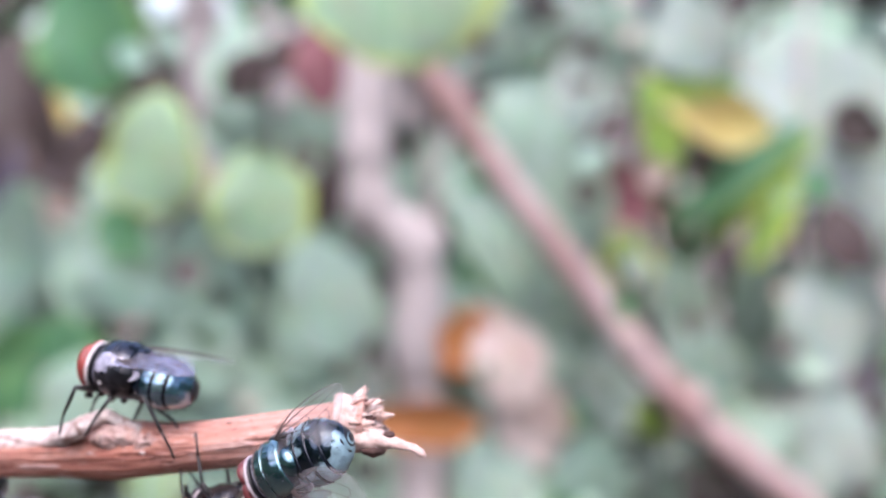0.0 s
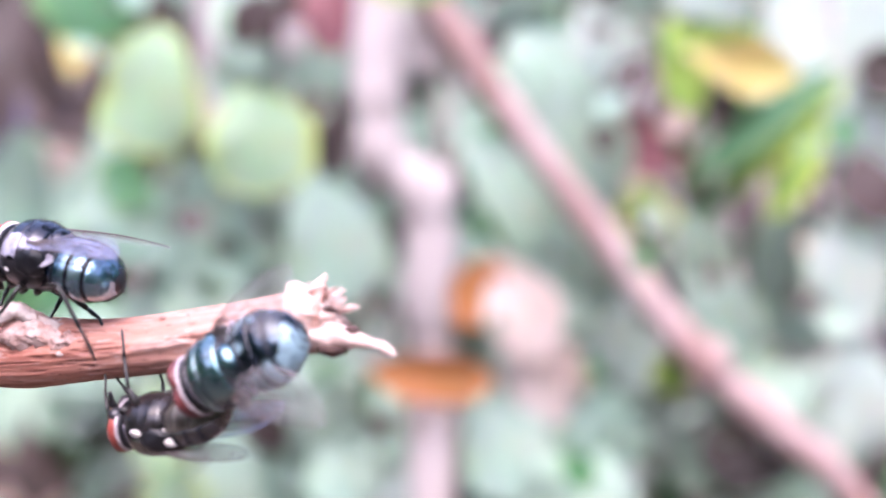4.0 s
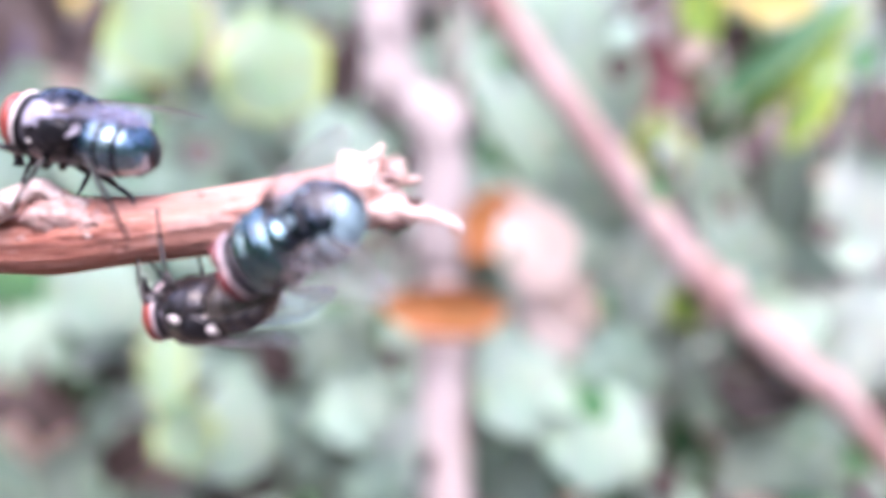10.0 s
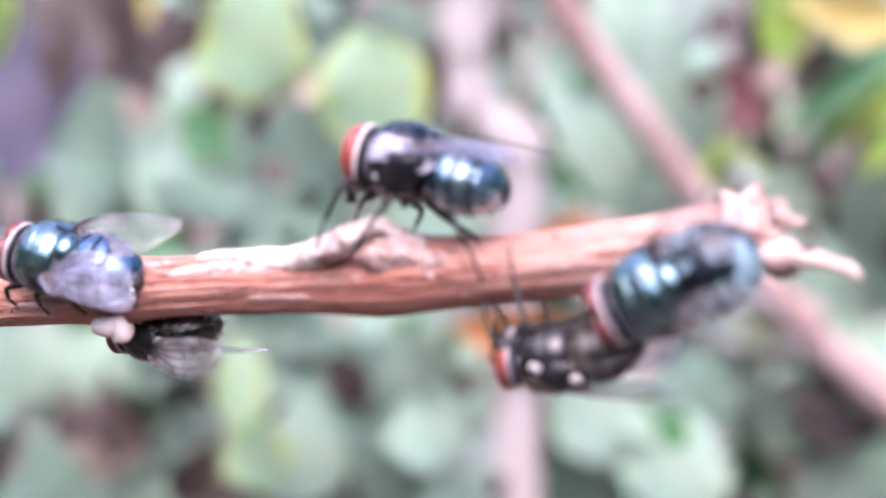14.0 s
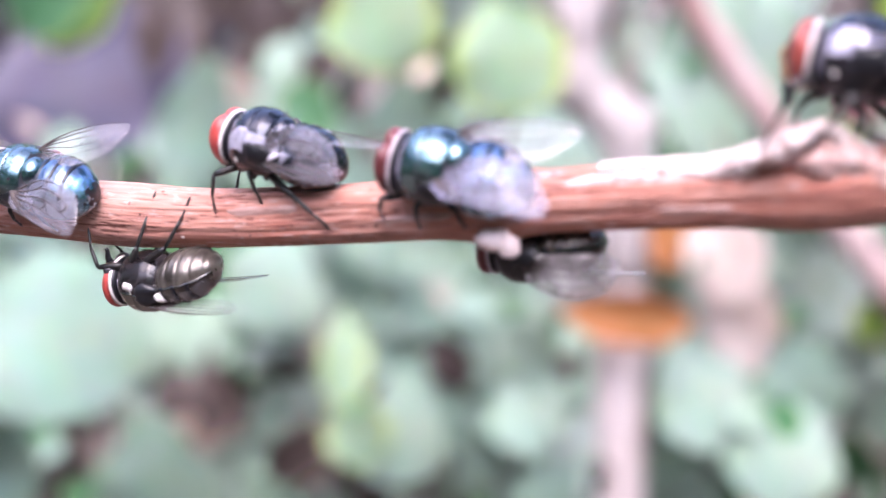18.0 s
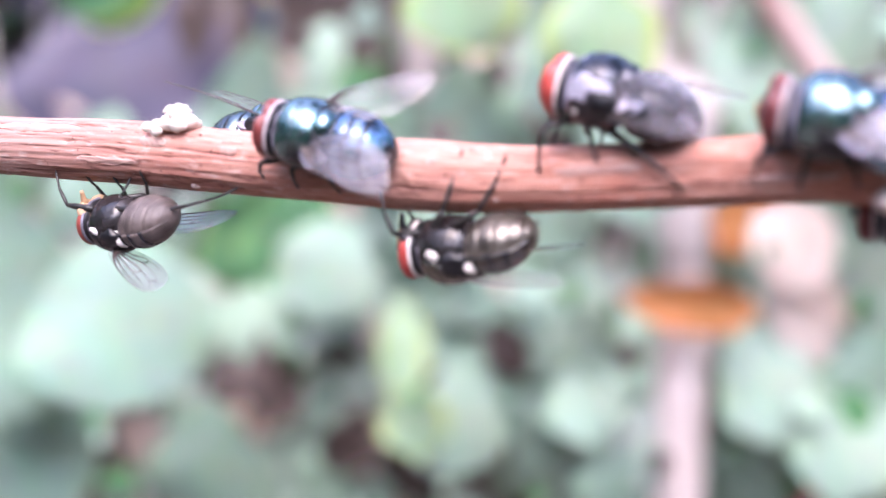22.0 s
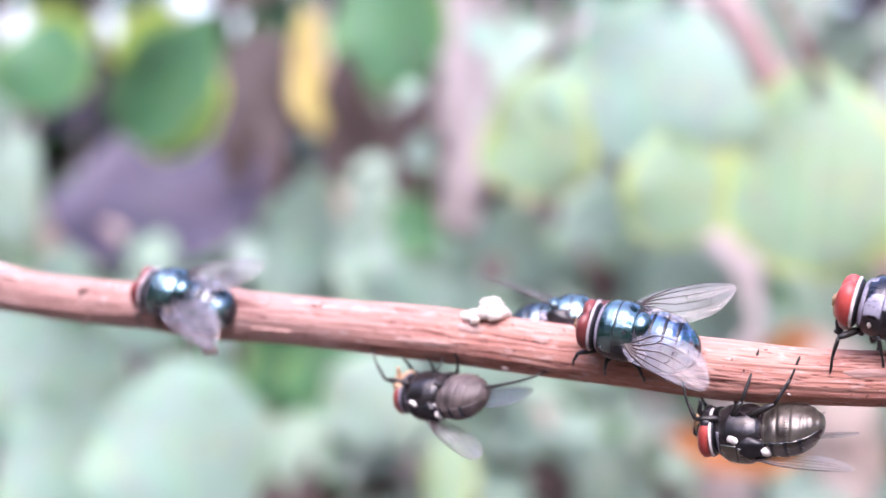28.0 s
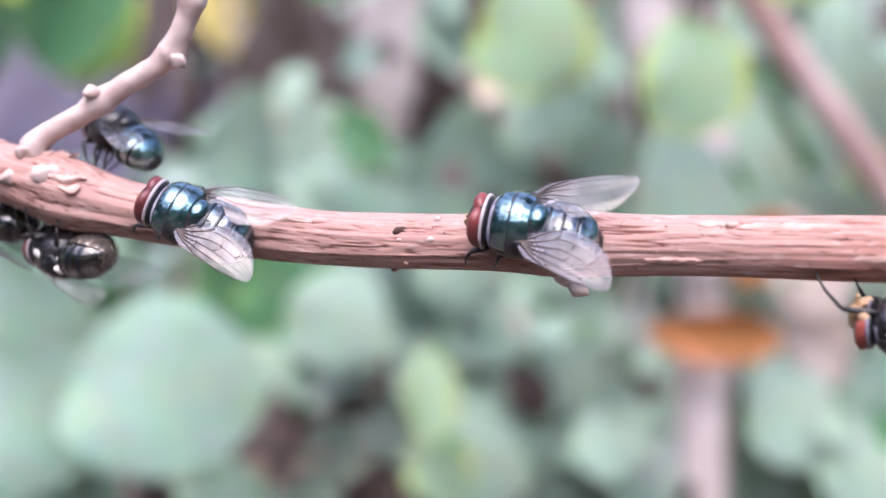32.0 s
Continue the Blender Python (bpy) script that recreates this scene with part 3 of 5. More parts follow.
        ball(bm, p, (s * rnd.uniform(1, 2.2), s, s), 8, 5)
        part("lenticel", bm, rnd.choice((FLAKE, FLAKE, SIDEBARK)), root)
    # lifted scales and dark specks of bark
    for x, a, ln, wide, mat in ((-0.0935, 2.3, 0.0036, 0.3, FLAKE), (-0.0985, 2.2, 0.0012, 0.22, FLAKE), (-0.0845, 2.6, 0.0012, 0.3, FLAKE), (-0.0790, 2.7, 0.0007, 0.2, FLAKE), (-0.0715, 3.0, 0.0010, 0.2, FLAKE),
                                (-0.0560, 2.8, 0.0030, 0.22, FLAKE), (-0.119, 2.6, 0.0010, 0.18, BARKDARK), (-0.1365, 2.7, 0.0012, 0.21, BARKDARK),
                                (-0.101, 3.5, 0.0022, 0.2, FLAKE), (-0.088, 3.3, 0.0028, 0.16, FLAKE), (-0.046, 3.3, 0.0030, 0.18, FLAKE), (-0.03, 3.5, 0.0024, 0.2, FLAKE), (-0.014, 3.0, 0.0026, 0.2, FLAKE),
                                (-0.128, 2.4, 0.003, 0.2, FLAKE)):
        if mat == BARKDARK:
            q = axis_at(x)
            rr = bark_radius(x, a, q[3])
            bm = bmesh.new()
            ball(bm, (x, q[1] + rr * math.cos(a), q[2] + rr * math.sin(a)), (ln * 0.6, 0.00014, 0.00034), 16, 10)
            for v in bm.verts:
                v.co += 0.00012 * noise.noise_vector(v.co * 3000)
            part("bark_speck", bm, BARKDARK, root, "dark blot on the bark")
            continue
        if ln > 0.0033:
            part("bark_gap", bark_patch(x - ln * 1.07, x + ln * 1.07, a - wide * 1.3, a + wide * 1.3, 0.00013, int(-x * 3000)), GAP, root, "dark gap round a lifted scale")
        part("bark_scale", bark_patch(x - ln, x + ln, a - wide, a + wide, 0.00024, int(-x * 3000)), mat, root, "lifted scale of bark")
    # knobbly bark round the fork
    for k in range(12):
        x = rnd.uniform(-0.1525, -0.1425)
        q = axis_at(x)
        a = rnd.uniform(1.5, 3.4)
        rr = q[3] + swell(x)
        bm = bmesh.new()
        w = rnd.uniform(0.0004, 0.001)
        ball(bm, (x, q[1] + rr * math.cos(a), q[2] + rr * math.sin(a)), (w * 1.4, w * 0.4, w * 0.3), 16, 10)
        for v in bm.verts:
            v.co += 0.0004 * noise.noise_vector(v.co * 1400)
        part("bark_knob", bm, FLAKE, root, "pale rough knob of bark")
    # side shoot with nodes
    bm = bmesh.new()
    pts = smooth_line([(-0.1478, 0.1309, 0.4240), (-0.1463, 0.1306, 0.4274), (-0.1430, 0.1303, 0.4294), (-0.1391, 0.1298, 0.4317), (-0.1372, 0.1294, 0.4328), (-0.1356, 0.1290, 0.4340), (-0.1345, 0.1283, 0.4359), (-0.1337, 0.1280, 0.4377), (-0.1328, 0.1278, 0.442), (-0.131, 0.127, 0.455)], 8)
    rad = []
    for p in pts:
        r = 0.00085 - 0.004 * (p[2] - 0.4255) * 0.5
        for q in ((-0.1412, 0.4305), (-0.1356, 0.4340), (-0.1337, 0.4377), (-0.1466, 0.427)):
            r += 0.00028 * math.exp(-((p[0] - q[0]) ** 2 + (p[2] - q[1]) ** 2) / 0.0008 ** 2)
        rad.append(max(r, 0.00065))
    tube(bm, pts, rad, 12)
    for v in bm.verts:
        v.co += 0.00012 * noise.noise_vector(v.co * 900)
    part("side_shoot", bm, SIDEBARK, root, "thin pale side shoot with swollen nodes")
    for c in ((-0.1416, 0.1293, 0.4312), (-0.1351, 0.1283, 0.4334), (-0.1340, 0.1276, 0.4378), (-0.1472, 0.1298, 0.4268), (-0.1482, 0.1292, 0.4250)):
        bm = bmesh.new()
        ball(bm, c, (0.00065, 0.0006, 0.00055), 10, 7)
        for v in bm.verts:
            v.co += 0.0003 * noise.noise_vector(v.co * 1300)
        part("node", bm, SIDEBARK, root, "pale swollen leaf node")
    return root


main_twig()


def egg_mass():
    rnd = random.Random(9)
    root = tagged(new("egg_cluster"), "lump of creamy white insect eggs on the twig", "eggs")
    top = twig_surface((-0.0829, 0.1108, 0.430), 0.0006)
    for dx, dy, dz, r in ((0, 0, 0.0003, 0.0008), (0.0008, -0.0003, -0.0001, 0.0006), (-0.0006, -0.0004, -0.0002, 0.0006), (0.0002, -0.0007, -0.0003, 0.0006), (-0.0013, -0.0002, -0.0004, 0.0005), (-0.0019, -0.0004, -0.0005, 0.0004), (-0.0012, -0.0009, -0.0007, 0.0004), (0.0012, 0.0, -0.0003, 0.0004)):
        bm = bmesh.new()
        ball(bm, top + Vector((dx, dy, dz)), (r, r * 0.9, r * 0.85), 18, 12)
        for v in bm.verts:
            v.co += 0.00014 * noise.noise_vector(v.co * 1600)
        part("egg_lump", bm, EGGM, root)
    for k in range(14):
        d = Vector((rnd.gauss(0, 1), rnd.gauss(-0.6, 0.7), rnd.gauss(0.2, 0.8))).normalized()
        bm = bmesh.new()
        ball(bm, top + Vector((0, 0, 0.0002)) + d * 0.00078, (0.0003, 0.00016, 0.00016), 8, 6, pose(0, 0, 0, rnd.uniform(0, 360), rnd.uniform(0, 360), rnd.uniform(0, 360)))
        part("egg", bm, EGGM, root)


egg_mass()


# ---- flies ----
def wing_edges(u):
    lead = 0.85 * (1 - (1 - min(u / 0.22, 1)) ** 2) * math.sqrt(max(0, 1 - max(0, (u - 0.6) / 0.42) ** 2)) - 0.25 * u
    trail = -2.5 * (math.sin(math.pi * min(1, 0.10 + 0.80 * u)) ** 0.7) * math.sqrt(max(0, 1 - max(0, (u - 0.7) / 0.305) ** 2)) - 0.25 * u
    return lead, min(trail, lead - 0.02)


def wing(root, side, sweep, lift, twist, s, mat, hinge=(0.35, 1.95, 1.0), length=7.4):
    sw, li, tw = radians(sweep), radians(lift), radians(twist)
    d = Vector((-math.cos(sw) * math.cos(li), side * math.sin(sw) * math.cos(li), math.sin(li)))
    c = Vector((math.sin(sw), side * math.cos(sw), 0))
    nr = d.cross(c) * side * -1
    nr = nr if nr.z > 0 else -nr
    c, nr = c * math.cos(tw) - nr * math.sin(tw), nr * math.cos(tw) + c * math.sin(tw)
    h = Vector((hinge[0], side * hinge[1], hinge[2]))
    fine = 0.7 if mat == WINGX else 1.2 if mat == WINGC else 0.9

    def at(u, f, up=0.0):
        a, b = wing_edges(u)
        v = b + (a - b) * f
        return (h + d * (length * u) + c * v + nr * (0.22 * math.sin(math.pi * u) - 0.10 * v * v * 0.5 + 0.05 * math.sin(9 * f) + up)) * s

    bm = bmesh.new()
    nu, nv = 18, 8
    rows = [[bm.verts.new(at(0.01 + 0.985 * i / nu, j / nv)) for j in range(nv + 1)] for i in range(nu + 1)]
    for a, b in zip(rows, rows[1:]):
        for j in range(nv):
            bm.faces.new((a[j], a[j + 1], b[j + 1], b[j]))
    w = part("wing", bm, mat, root, "translucent veined wing")
    for f1, u1, r in ((0.985, 0.93, 0.055), (0.86, 0.97, 0.045), (0.70, 0.985, 0.04), (0.5, 0.96, 0.04), (0.28, 0.82, 0.035), (0.1, 0.55, 0.03)):
        pts = [at(u1 * k / 10, 0.72 + (f1 - 0.72) * min(1, 0.08 + 2.2 * k / 10), 0.012) for k in range(11)]
        bm = bmesh.new()
        tube(bm, pts, [r * fine * s * (1 - 0.06 * k + 1.6 * (1 - k / 10) ** 4) for k in range(11)], 5)
        part("vein", bm, VEIN, w)
    for u, fa, fb in ((0.5, 0.5, 0.7), (0.72, 0.28, 0.5), (0.3, 0.1, 0.3)):
        bm = bmesh.new()
        tube(bm, [at(u, fa, 0.012), at(u + 0.03, (fa + fb) / 2, 0.012), at(u, fb, 0.012)], [0.035 * fine * s] * 3, 4)
        part("cross_vein", bm, VEIN, w)


def arc(bm, rings, a0, a1, n=24, thick=0.08):
    """An open sleeve of some thickness: rings of (x, centre z, half width y, half height z) from one angle to another, 90 being the back."""
    skins = []
    for k in (1.0, 1.0 - thick):
        skins.append([[bm.verts.new((x, ry * k * math.cos(a), zc + rz * k * math.sin(a))) for a in [radians(a0 + (a1 - a0) * j / n) for j in range(n + 1)]] for x, zc, ry, rz in rings])
    out, inn = skins
    for i in range(len(rings) - 1):
        for j in range(n):
            bm.faces.new((out[i][j], out[i][j + 1], out[i + 1][j + 1], out[i + 1][j]))
            bm.faces.new((inn[i][j], inn[i + 1][j], inn[i + 1][j + 1], inn[i][j + 1]))
        for j in (0, n):
            bm.faces.new((out[i][j], out[i + 1][j], inn[i + 1][j], inn[i][j]))
    for i in (0, len(rings) - 1):
        for j in range(n):
            bm.faces.new((out[i][j], out[i][j + 1], inn[i][j + 1], inn[i][j]))


def between(prof, x):
    """A value read off a falling profile of (x, value, ...) rows."""
    for p, q in zip(prof, prof[1:]):
        if q[0] <= x <= p[0]:
            t = (p[0] - x) / (p[0] - q[0])
            t = t * t * (3 - 2 * t) * 0.35 + t * 0.65
            return [a + (b - a) * t for a, b in zip(p[1:], q[1:])]
    return list(prof[-1][1:] if x < prof[-1][0] else prof[0][1:])


# side views of the body: x, centre z, half width, half height
THORAX = [(2.75, -0.05, 0.9, 0.85), (2.66, -0.02, 1.36, 1.25), (2.3, 0.04, 1.7, 1.56), (1.8, 0.08, 1.9, 1.75), (1.1, 0.1, 1.98, 1.83), (0.4, 0.1, 1.96, 1.82), (-0.2, 0.06, 1.82, 1.68), (-0.6, 0.0, 1.5, 1.42), (-0.85, -0.06, 1.0, 1.0)]
ABDOMEN = [(-0.5, -0.01, 1.27, 1.0), (-0.8, -0.06, 1.65, 1.25), (-1.4, -0.14, 1.93, 1.47), (-2.1, -0.2, 2.01, 1.56), (-2.9, -0.26, 1.95, 1.52), (-3.6, -0.34, 1.72, 1.36), (-4.2, -0.44, 1.36, 1.1), (-4.65, -0.52, 0.93, 0.78), (-4.9, -0.58, 0.53, 0.46), (-5.0, -0.6, 0.16, 0.15)]


def body(prof, x, out=1.0):
    z, y, h = between(prof, x)
    return (x, z, y * out, h * out)


def fly(label, pos, fw, up, size, thorax=TEAL, abdomen=BLUE, eye=REDEYE, wings=((15, 6, 25), (15, 6, 25)), membrane=WINGL, feet=None, belly=None, on_bark=True, reach=(), hinge=(0.35, 1.95, 1.0), collar=COLLAR, wrap=150, rim=RIM, span=7.4, muzzle=False):
    """A blow fly. pos: the middle of the body in millimetres; fw, up: its axes; size: body length in millimetres; wrap: how far the back plates of the abdomen reach round it."""
    s = size / 10000
    x = Vector(fw).normalized()
    y = Vector(up).cross(x).normalized()
    m = Matrix((x, y, x.cross(y))).transposed().to_4x4()
    m.translation = Vector(pos) / 1000
    root = tagged(new("blow_fly"), label, "fly", "blow flies on the twig")
    root.matrix_world = m
    inv = m.inverted()
    rnd = random.Random(int(abs(pos[0]) * 100))

    def made(name, bm, mat, lb="", parent=None, lean=False):
        w = s if lean else s * 1.2
        bmesh.ops.scale(bm, vec=(s, w, w), verts=bm.verts)
        return part(name, bm, mat, parent or root, lb)

    def blob(name, c, r, mat, lb="", u=14, v=9, turn=None, rough=0.0, parent=None):
        bm = bmesh.new()
        ball(bm, c, r, u, v, turn)
        if rough:
            for q in bm.verts:
                q.co += rough * noise.noise_vector(q.co * 2.3 + Vector((pos[0], 0, 0)))
        return made(name, bm, mat, lb, parent)

    # thorax: dark flanks under a metallic back that is cut by a cross groove
    bm = bmesh.new()
    loft(bm, [body(THORAX, 2.75 - 0.12 * k, 0.985) for k in range(31)], 28)
    for v in bm.verts:
        v.co += 0.05 * noise.noise_vector(v.co * 1.6 + Vector((pos[0], 0, 0)))
    chest = made("thorax", bm, GLOSS if belly else FLANK, "dark flanks of the thorax")
    for nm, xs, half in (("prescutum", [2.3 - 0.097 * k for k in range(13)], 95 if belly else 86), ("scutum", [1.08 - 0.1 * k for k in range(15)], 90 if belly else 68)):
        bm = bmesh.new()
        rings = []
        for k, xx in enumerate(xs):
            e = min(k, len(xs) - 1 - k)
            rings.append(body(THORAX, xx, 1.0 if e > 1 else (0.984 if e == 0 else 0.996)))
        arc(bm, rings, 90 - half, 90 + half, 30)
        made(nm, bm, thorax, "", chest)
    bm = bmesh.new()
    arc(bm, [body(THORAX, 2.66 - 0.045 * k, (0.98, 1.0, 1.012, 1.016, 1.012, 1.005, 0.995, 0.97)[k]) for k in range(8)], -30, 210, 30)
    made("collar", bm, collar, "grey dusted collar", chest)
    blob("scutellum", (-0.62, 0, 0.92), (0.85, 0.98, 0.78), thorax, "", 22, 14, pose(0, 0, 0, 0, -14, 0), parent=chest)
    # wing joints, scales and breathing holes
    for sd in (1, -1):
        blob("wing_base", (0.15, sd * 1.68, 0.22), (1.15, 0.4, 0.72), BLACK, "black joint at the wing base", 20, 12, None, 0.16)
        blob("calypter", (-0.75, sd * 1.42, 0.42), (0.85, 0.62, 0.16) if not belly else (0.7, 0.55, 0.4), WHITE if belly else SCALE, "pale scale at the wing base", 16, 8, pose(0, 0, 0, sd * -28, 12, sd * -18), 0.06)
        blob("spiracle", (1.75, sd * 1.7, -0.3) if not belly else (1.3, sd * 1.86, -0.4), (0.16, 0.14, 0.22) if not belly else (0.4, 0.14, 0.27), WHITE, "pale spiracle", 12, 8, pose(0, 0, 0, 0, 25, 0), 0.09)
        blob("haltere", (-0.45, sd * 1.45, -0.1), (0.28, 0.2, 0.24), WHITE, "pale knob behind the wing", 9, 6)
    # head
    bm = bmesh.new()
    loft(bm, [(2.6, 0.0, 0.7, 0.7), (2.74, 0.0, 1.3, 1.2), (2.84, 0.0, 1.5, 1.36), (2.94, 0.0, 1.58, 1.42), (3.1, 0.0, 1.5, 1.36), (3.7, 0.0, 1.2, 1.2), (4.1, -0.05, 0.75, 0.9), (4.4, -0.1, 0.3, 0.4)], 24)
    head = made("head", bm, BLACK)
    bm = bmesh.new()
    loft(bm, [(2.9, 0.0, 1.3, 1.15), (2.93, 0.0, 1.56, 1.40), (3.0, 0.0, 1.66, 1.48), (3.12, 0.0, 1.68, 1.5), (3.18, 0.0, 1.55, 1.38)], 30)
    made("head_rim", bm, rim, "silvery rim behind the eyes", head)
    for sd in (1, -1):
        blob("eye", (3.4, sd * 0.5, 0.06), (0.92 if eye == REDEYE and not belly else 0.72, 1.12, 1.36), eye, "", 26, 18, pose(0, 0, 0, 0, 8, sd * -14), parent=head)
        blob("cheek", (3.35, sd * 0.62, -1.08), (0.55, 0.55, 0.4), FACE if muzzle else CHEEK if not belly else FLANK, "dusted cheek", 14, 9, None, 0.05, parent=head)
        bm = bmesh.new()
        tube(bm, [(4.3, sd * 0.14, 0.25), (4.5, sd * 0.18, 0.0), (4.5, sd * 0.2, -0.45)], [0.09, 0.14, 0.07], 6)
        made("antenna", bm, FACE if muzzle or not belly else BLACK, "", head)
    blob("face", (4.0, 0, -0.5), (0.62, 0.75, 1.0) if muzzle else (0.5, 0.55, 0.85), FACE, "buff dusted face", 14, 9, parent=head)
    bm = bmesh.new()
    tube(bm, [(3.85, 0, -1.1), (3.95, 0, -1.55), (3.8, 0, -1.95), (3.82, 0, -2.15)], [0.34, 0.24, 0.26, 0.36] if not belly else [0.3, 0.2, 0.14, 0.14], 8)
    made("proboscis", bm, FACE if muzzle else BLACK, "", head)
    # abdomen: belly within, then overlapping back plates with dark hind margins
    bm = bmesh.new()
    loft(bm, [body(ABDOMEN, -0.5 - 0.1 * k, 0.965 - (0.055 if belly else 0.022) * (1.0, 0.4, 0, 0, 0, 0, 0, 0, 0.4)[(k - 4) % 9]) for k in range(46)], 28)
    for v in bm.verts:
        v.co += 0.06 * noise.noise_vector(v.co * 2.1 + Vector((pos[0], 3, 0)))
    tail = made("abdomen", bm, belly or BLACK, "dull brownish belly" if belly else "black belly")
    for k, (xa, xb) in enumerate(((-0.62, -1.5), (-1.42, -2.5), (-2.42, -3.5), (-3.42, -4.96))):
        n = 9
        rings = []
        for j in range(n + 1):
            xx = xa + (xb - xa) * j / n
            rings.append(body(ABDOMEN, xx, 0.985 + 0.03 * min(1, j / 4) - (0.012 if j == n else 0)))
        bm = bmesh.new()
        arc(bm, rings, 90 - wrap, 90 + wrap, 32, 0.06)
        for v in bm.verts:
            v.co += 0.035 * noise.noise_vector(v.co * 1.2 + Vector((pos[0], k, 0)))
        made("abdominal_segment", bm, abdomen, "", tail)
        if k < 3:
            bm = bmesh.new()
            arc(bm, [body(ABDOMEN, xb + 0.26 - 0.07 * j, (0.99, 1.022, 1.026, 1.024, 1.01)[j]) for j in range(5)], 89 - wrap, 91 + wrap, 32, 0.06)
            for v in bm.verts:
                v.co += 0.035 * noise.noise_vector(v.co * 1.2 + Vector((pos[0], k, 0)))
            made("segment_margin", bm, MARGIN, "dark hind margin", tail)
    # wings
    for sd, (sw, li, tw) in zip((1, -1), wings):
        wing(root, sd, sw, li, tw, s, WINGX if sd < 0 and not belly else membrane, hinge, span if sd > 0 else 7.4)
    # legs
    hips = [(2.3, 0.75, -1.5), (1.4, 0.8, -1.75), (0.4, 0.75, -1.65)]
    base = feet or [(4.2, 1.7, -3.3), (1.7, 2.5, -3.4), (-1.4, 2.1, -3.4)]
    for i in range(3):
        for sd in (1, -1):
            if not belly:
                blob("coxa", (hips[i][0], sd * hips[i][1] * 0.85, hips[i][2] * 0.86), (0.3, 0.28, 0.42), LEG, "", 12, 8, pose(0, 0, 0, sd * 25, 0, 0), 0.08)
            hip = Vector((hips[i][0], sd * hips[i][1], hips[i][2]))
            f = Vector((base[i][0] + rnd.uniform(-0.4, 0.4), sd * base[i][1], base[i][2]))
            if on_bark:
                wp = twig_surface(m @ (f * s), 0.00006)
                lp = (inv @ wp) / s
                f = hip + (lp - hip) * min(1, 4.6 / (lp - hip).length)
                if (lp - hip).length > 4.6:
                    f = (inv @ twig_surface(m @ (f * s), 0.00006)) / s
            bend = None
            for leg_no, sign, *w in reach:
                if leg_no == i and sign == sd:
                    f = (inv @ (Vector(w[:3]) / 1000 if w[3:] else twig_surface(Vector(w[:3]) / 1000, 0.00006))) / s
                    bend = w[3:]
            run = f - hip
            ahead = (0.7, 0.0, -0.6)[i]
            knee = hip + run * 0.4 + Vector((ahead, sd * 0.8, max(0.45, 1.6 - 0.22 * run.length)))
            if bend:
                knee = (inv @ (Vector(bend) / 1000)) / s
            ankle = knee + (f - knee) * 0.62 + Vector((0.1 * ahead, sd * 0.15, 0.12))
            leg = new("leg")
            leg.parent = root
            toe = (f - ankle)
            for nm, pts, rr in (("femur", [hip, hip + (knee - hip) * 0.3, hip + (knee - hip) * 0.7, knee], [0.2, 0.27, 0.24, 0.15]), ("tibia", [knee, knee + (ankle - knee) * 0.3, knee + (ankle - knee) * 0.8, ankle], [0.13, 0.15, 0.13, 0.11]),
                                ("tarsus", [ankle, ankle + toe * 0.3 + Vector((0, 0, 0.05)), ankle + toe * 0.65 + Vector((0, 0, 0.07)), f, f + toe.normalized() * 0.3], [0.1, 0.085, 0.1, 0.1, 0.05])):
                bm = bmesh.new()
                tube(bm, pts, rr, 7)
                made(nm, bm, LEG, "", leg, True)
    # bristles
    bm = bmesh.new()
    for k in range(80):
        if k < 50:
            a, xx = rnd.uniform(0.1, 0.9) * math.pi, rnd.uniform(-0.6, 2.5)
            q = body(THORAX, xx)
        else:
            a = rnd.uniform(0, math.tau)
            q = body(ABDOMEN, rnd.choice((-2.5, -3.5, -4.3, -4.7)), 1.0)
        p = Vector((q[0], q[2] * math.cos(a), q[1] + q[3] * math.sin(a)))
        d = (Vector((-1.2, p.y * 0.35, p.z * 0.35))).normalized()
        tube(bm, [p - d * 0.1, p + d * 0.15, p + d * 0.3], [0.018, 0.014, 0.004], 3)
    tagged(made("bristles", bm, BLACK, "fine black bristles"), kind="stuff")
    return root


DULL = simple("belly_plates", (0.05, 0.042, 0.036), (0.24, 0.215, 0.185), 800, 0.28, metal=0.6, bumps=0.3, dist=0.0001)
DUSTY = simple("dusty_belly", (0.042, 0.034, 0.032), (0.16, 0.128, 0.12), 900, 0.5, bumps=0.5, dist=0.0001)
FOLD = ((13, 7, 28), (13, 7, 28))
fly("dark navy fly with brownish red eyes standing on a knot", (-21.5, 91.7, 432.0), (-0.94, 0.28, 0.14), (0.1, -0.12, 1), 10.5, NAVY, INDIGO, BRICKEYE, ((5, 2, 12), (9, -1, 16)), WINGL, [(5.0, 1.3, -3.6), (2.4, 1.9, -3.7), (-1.4, 1.7, -3.9)], reach=((0, 1, -27.2, 90.5, 427.7, -25.6, 89.5, 431.4), (0, -1, -25.3, 92.5, 428.8, -24.9, 93.0, 429.9), (1, 1, -24.9, 89.8, 427.8, -23.0, 89.3, 430.5), (1, -1, -22.2, 92.5, 427.7, -21.5, 93.5, 429.3), (2, 1, -18.1, 88.2, 426.4, -20.3, 88.8, 430.8), (2, -1, -18.2, 91.0, 427.6, -19.6, 92.5, 428.6)), hinge=(0.8, 1.9, 1.35), span=6.6, collar=DARKCOLLAR, rim=PALERIM)
fly("blue-green fly clinging across the torn twig end, mating", (-8.7, 84.7, 426.6), (-0.8, 0.34, -0.48), (-0.25, -0.9, 0.3), 10.0, TEAL, GLINTED, DARKEYE, ((34, 4, 12), (11, 3, 6)), WINGX, [(3.2, 1.8, -2.4), (1.5, 2.2, -2.6), (-1.0, 2.0, -2.4)])
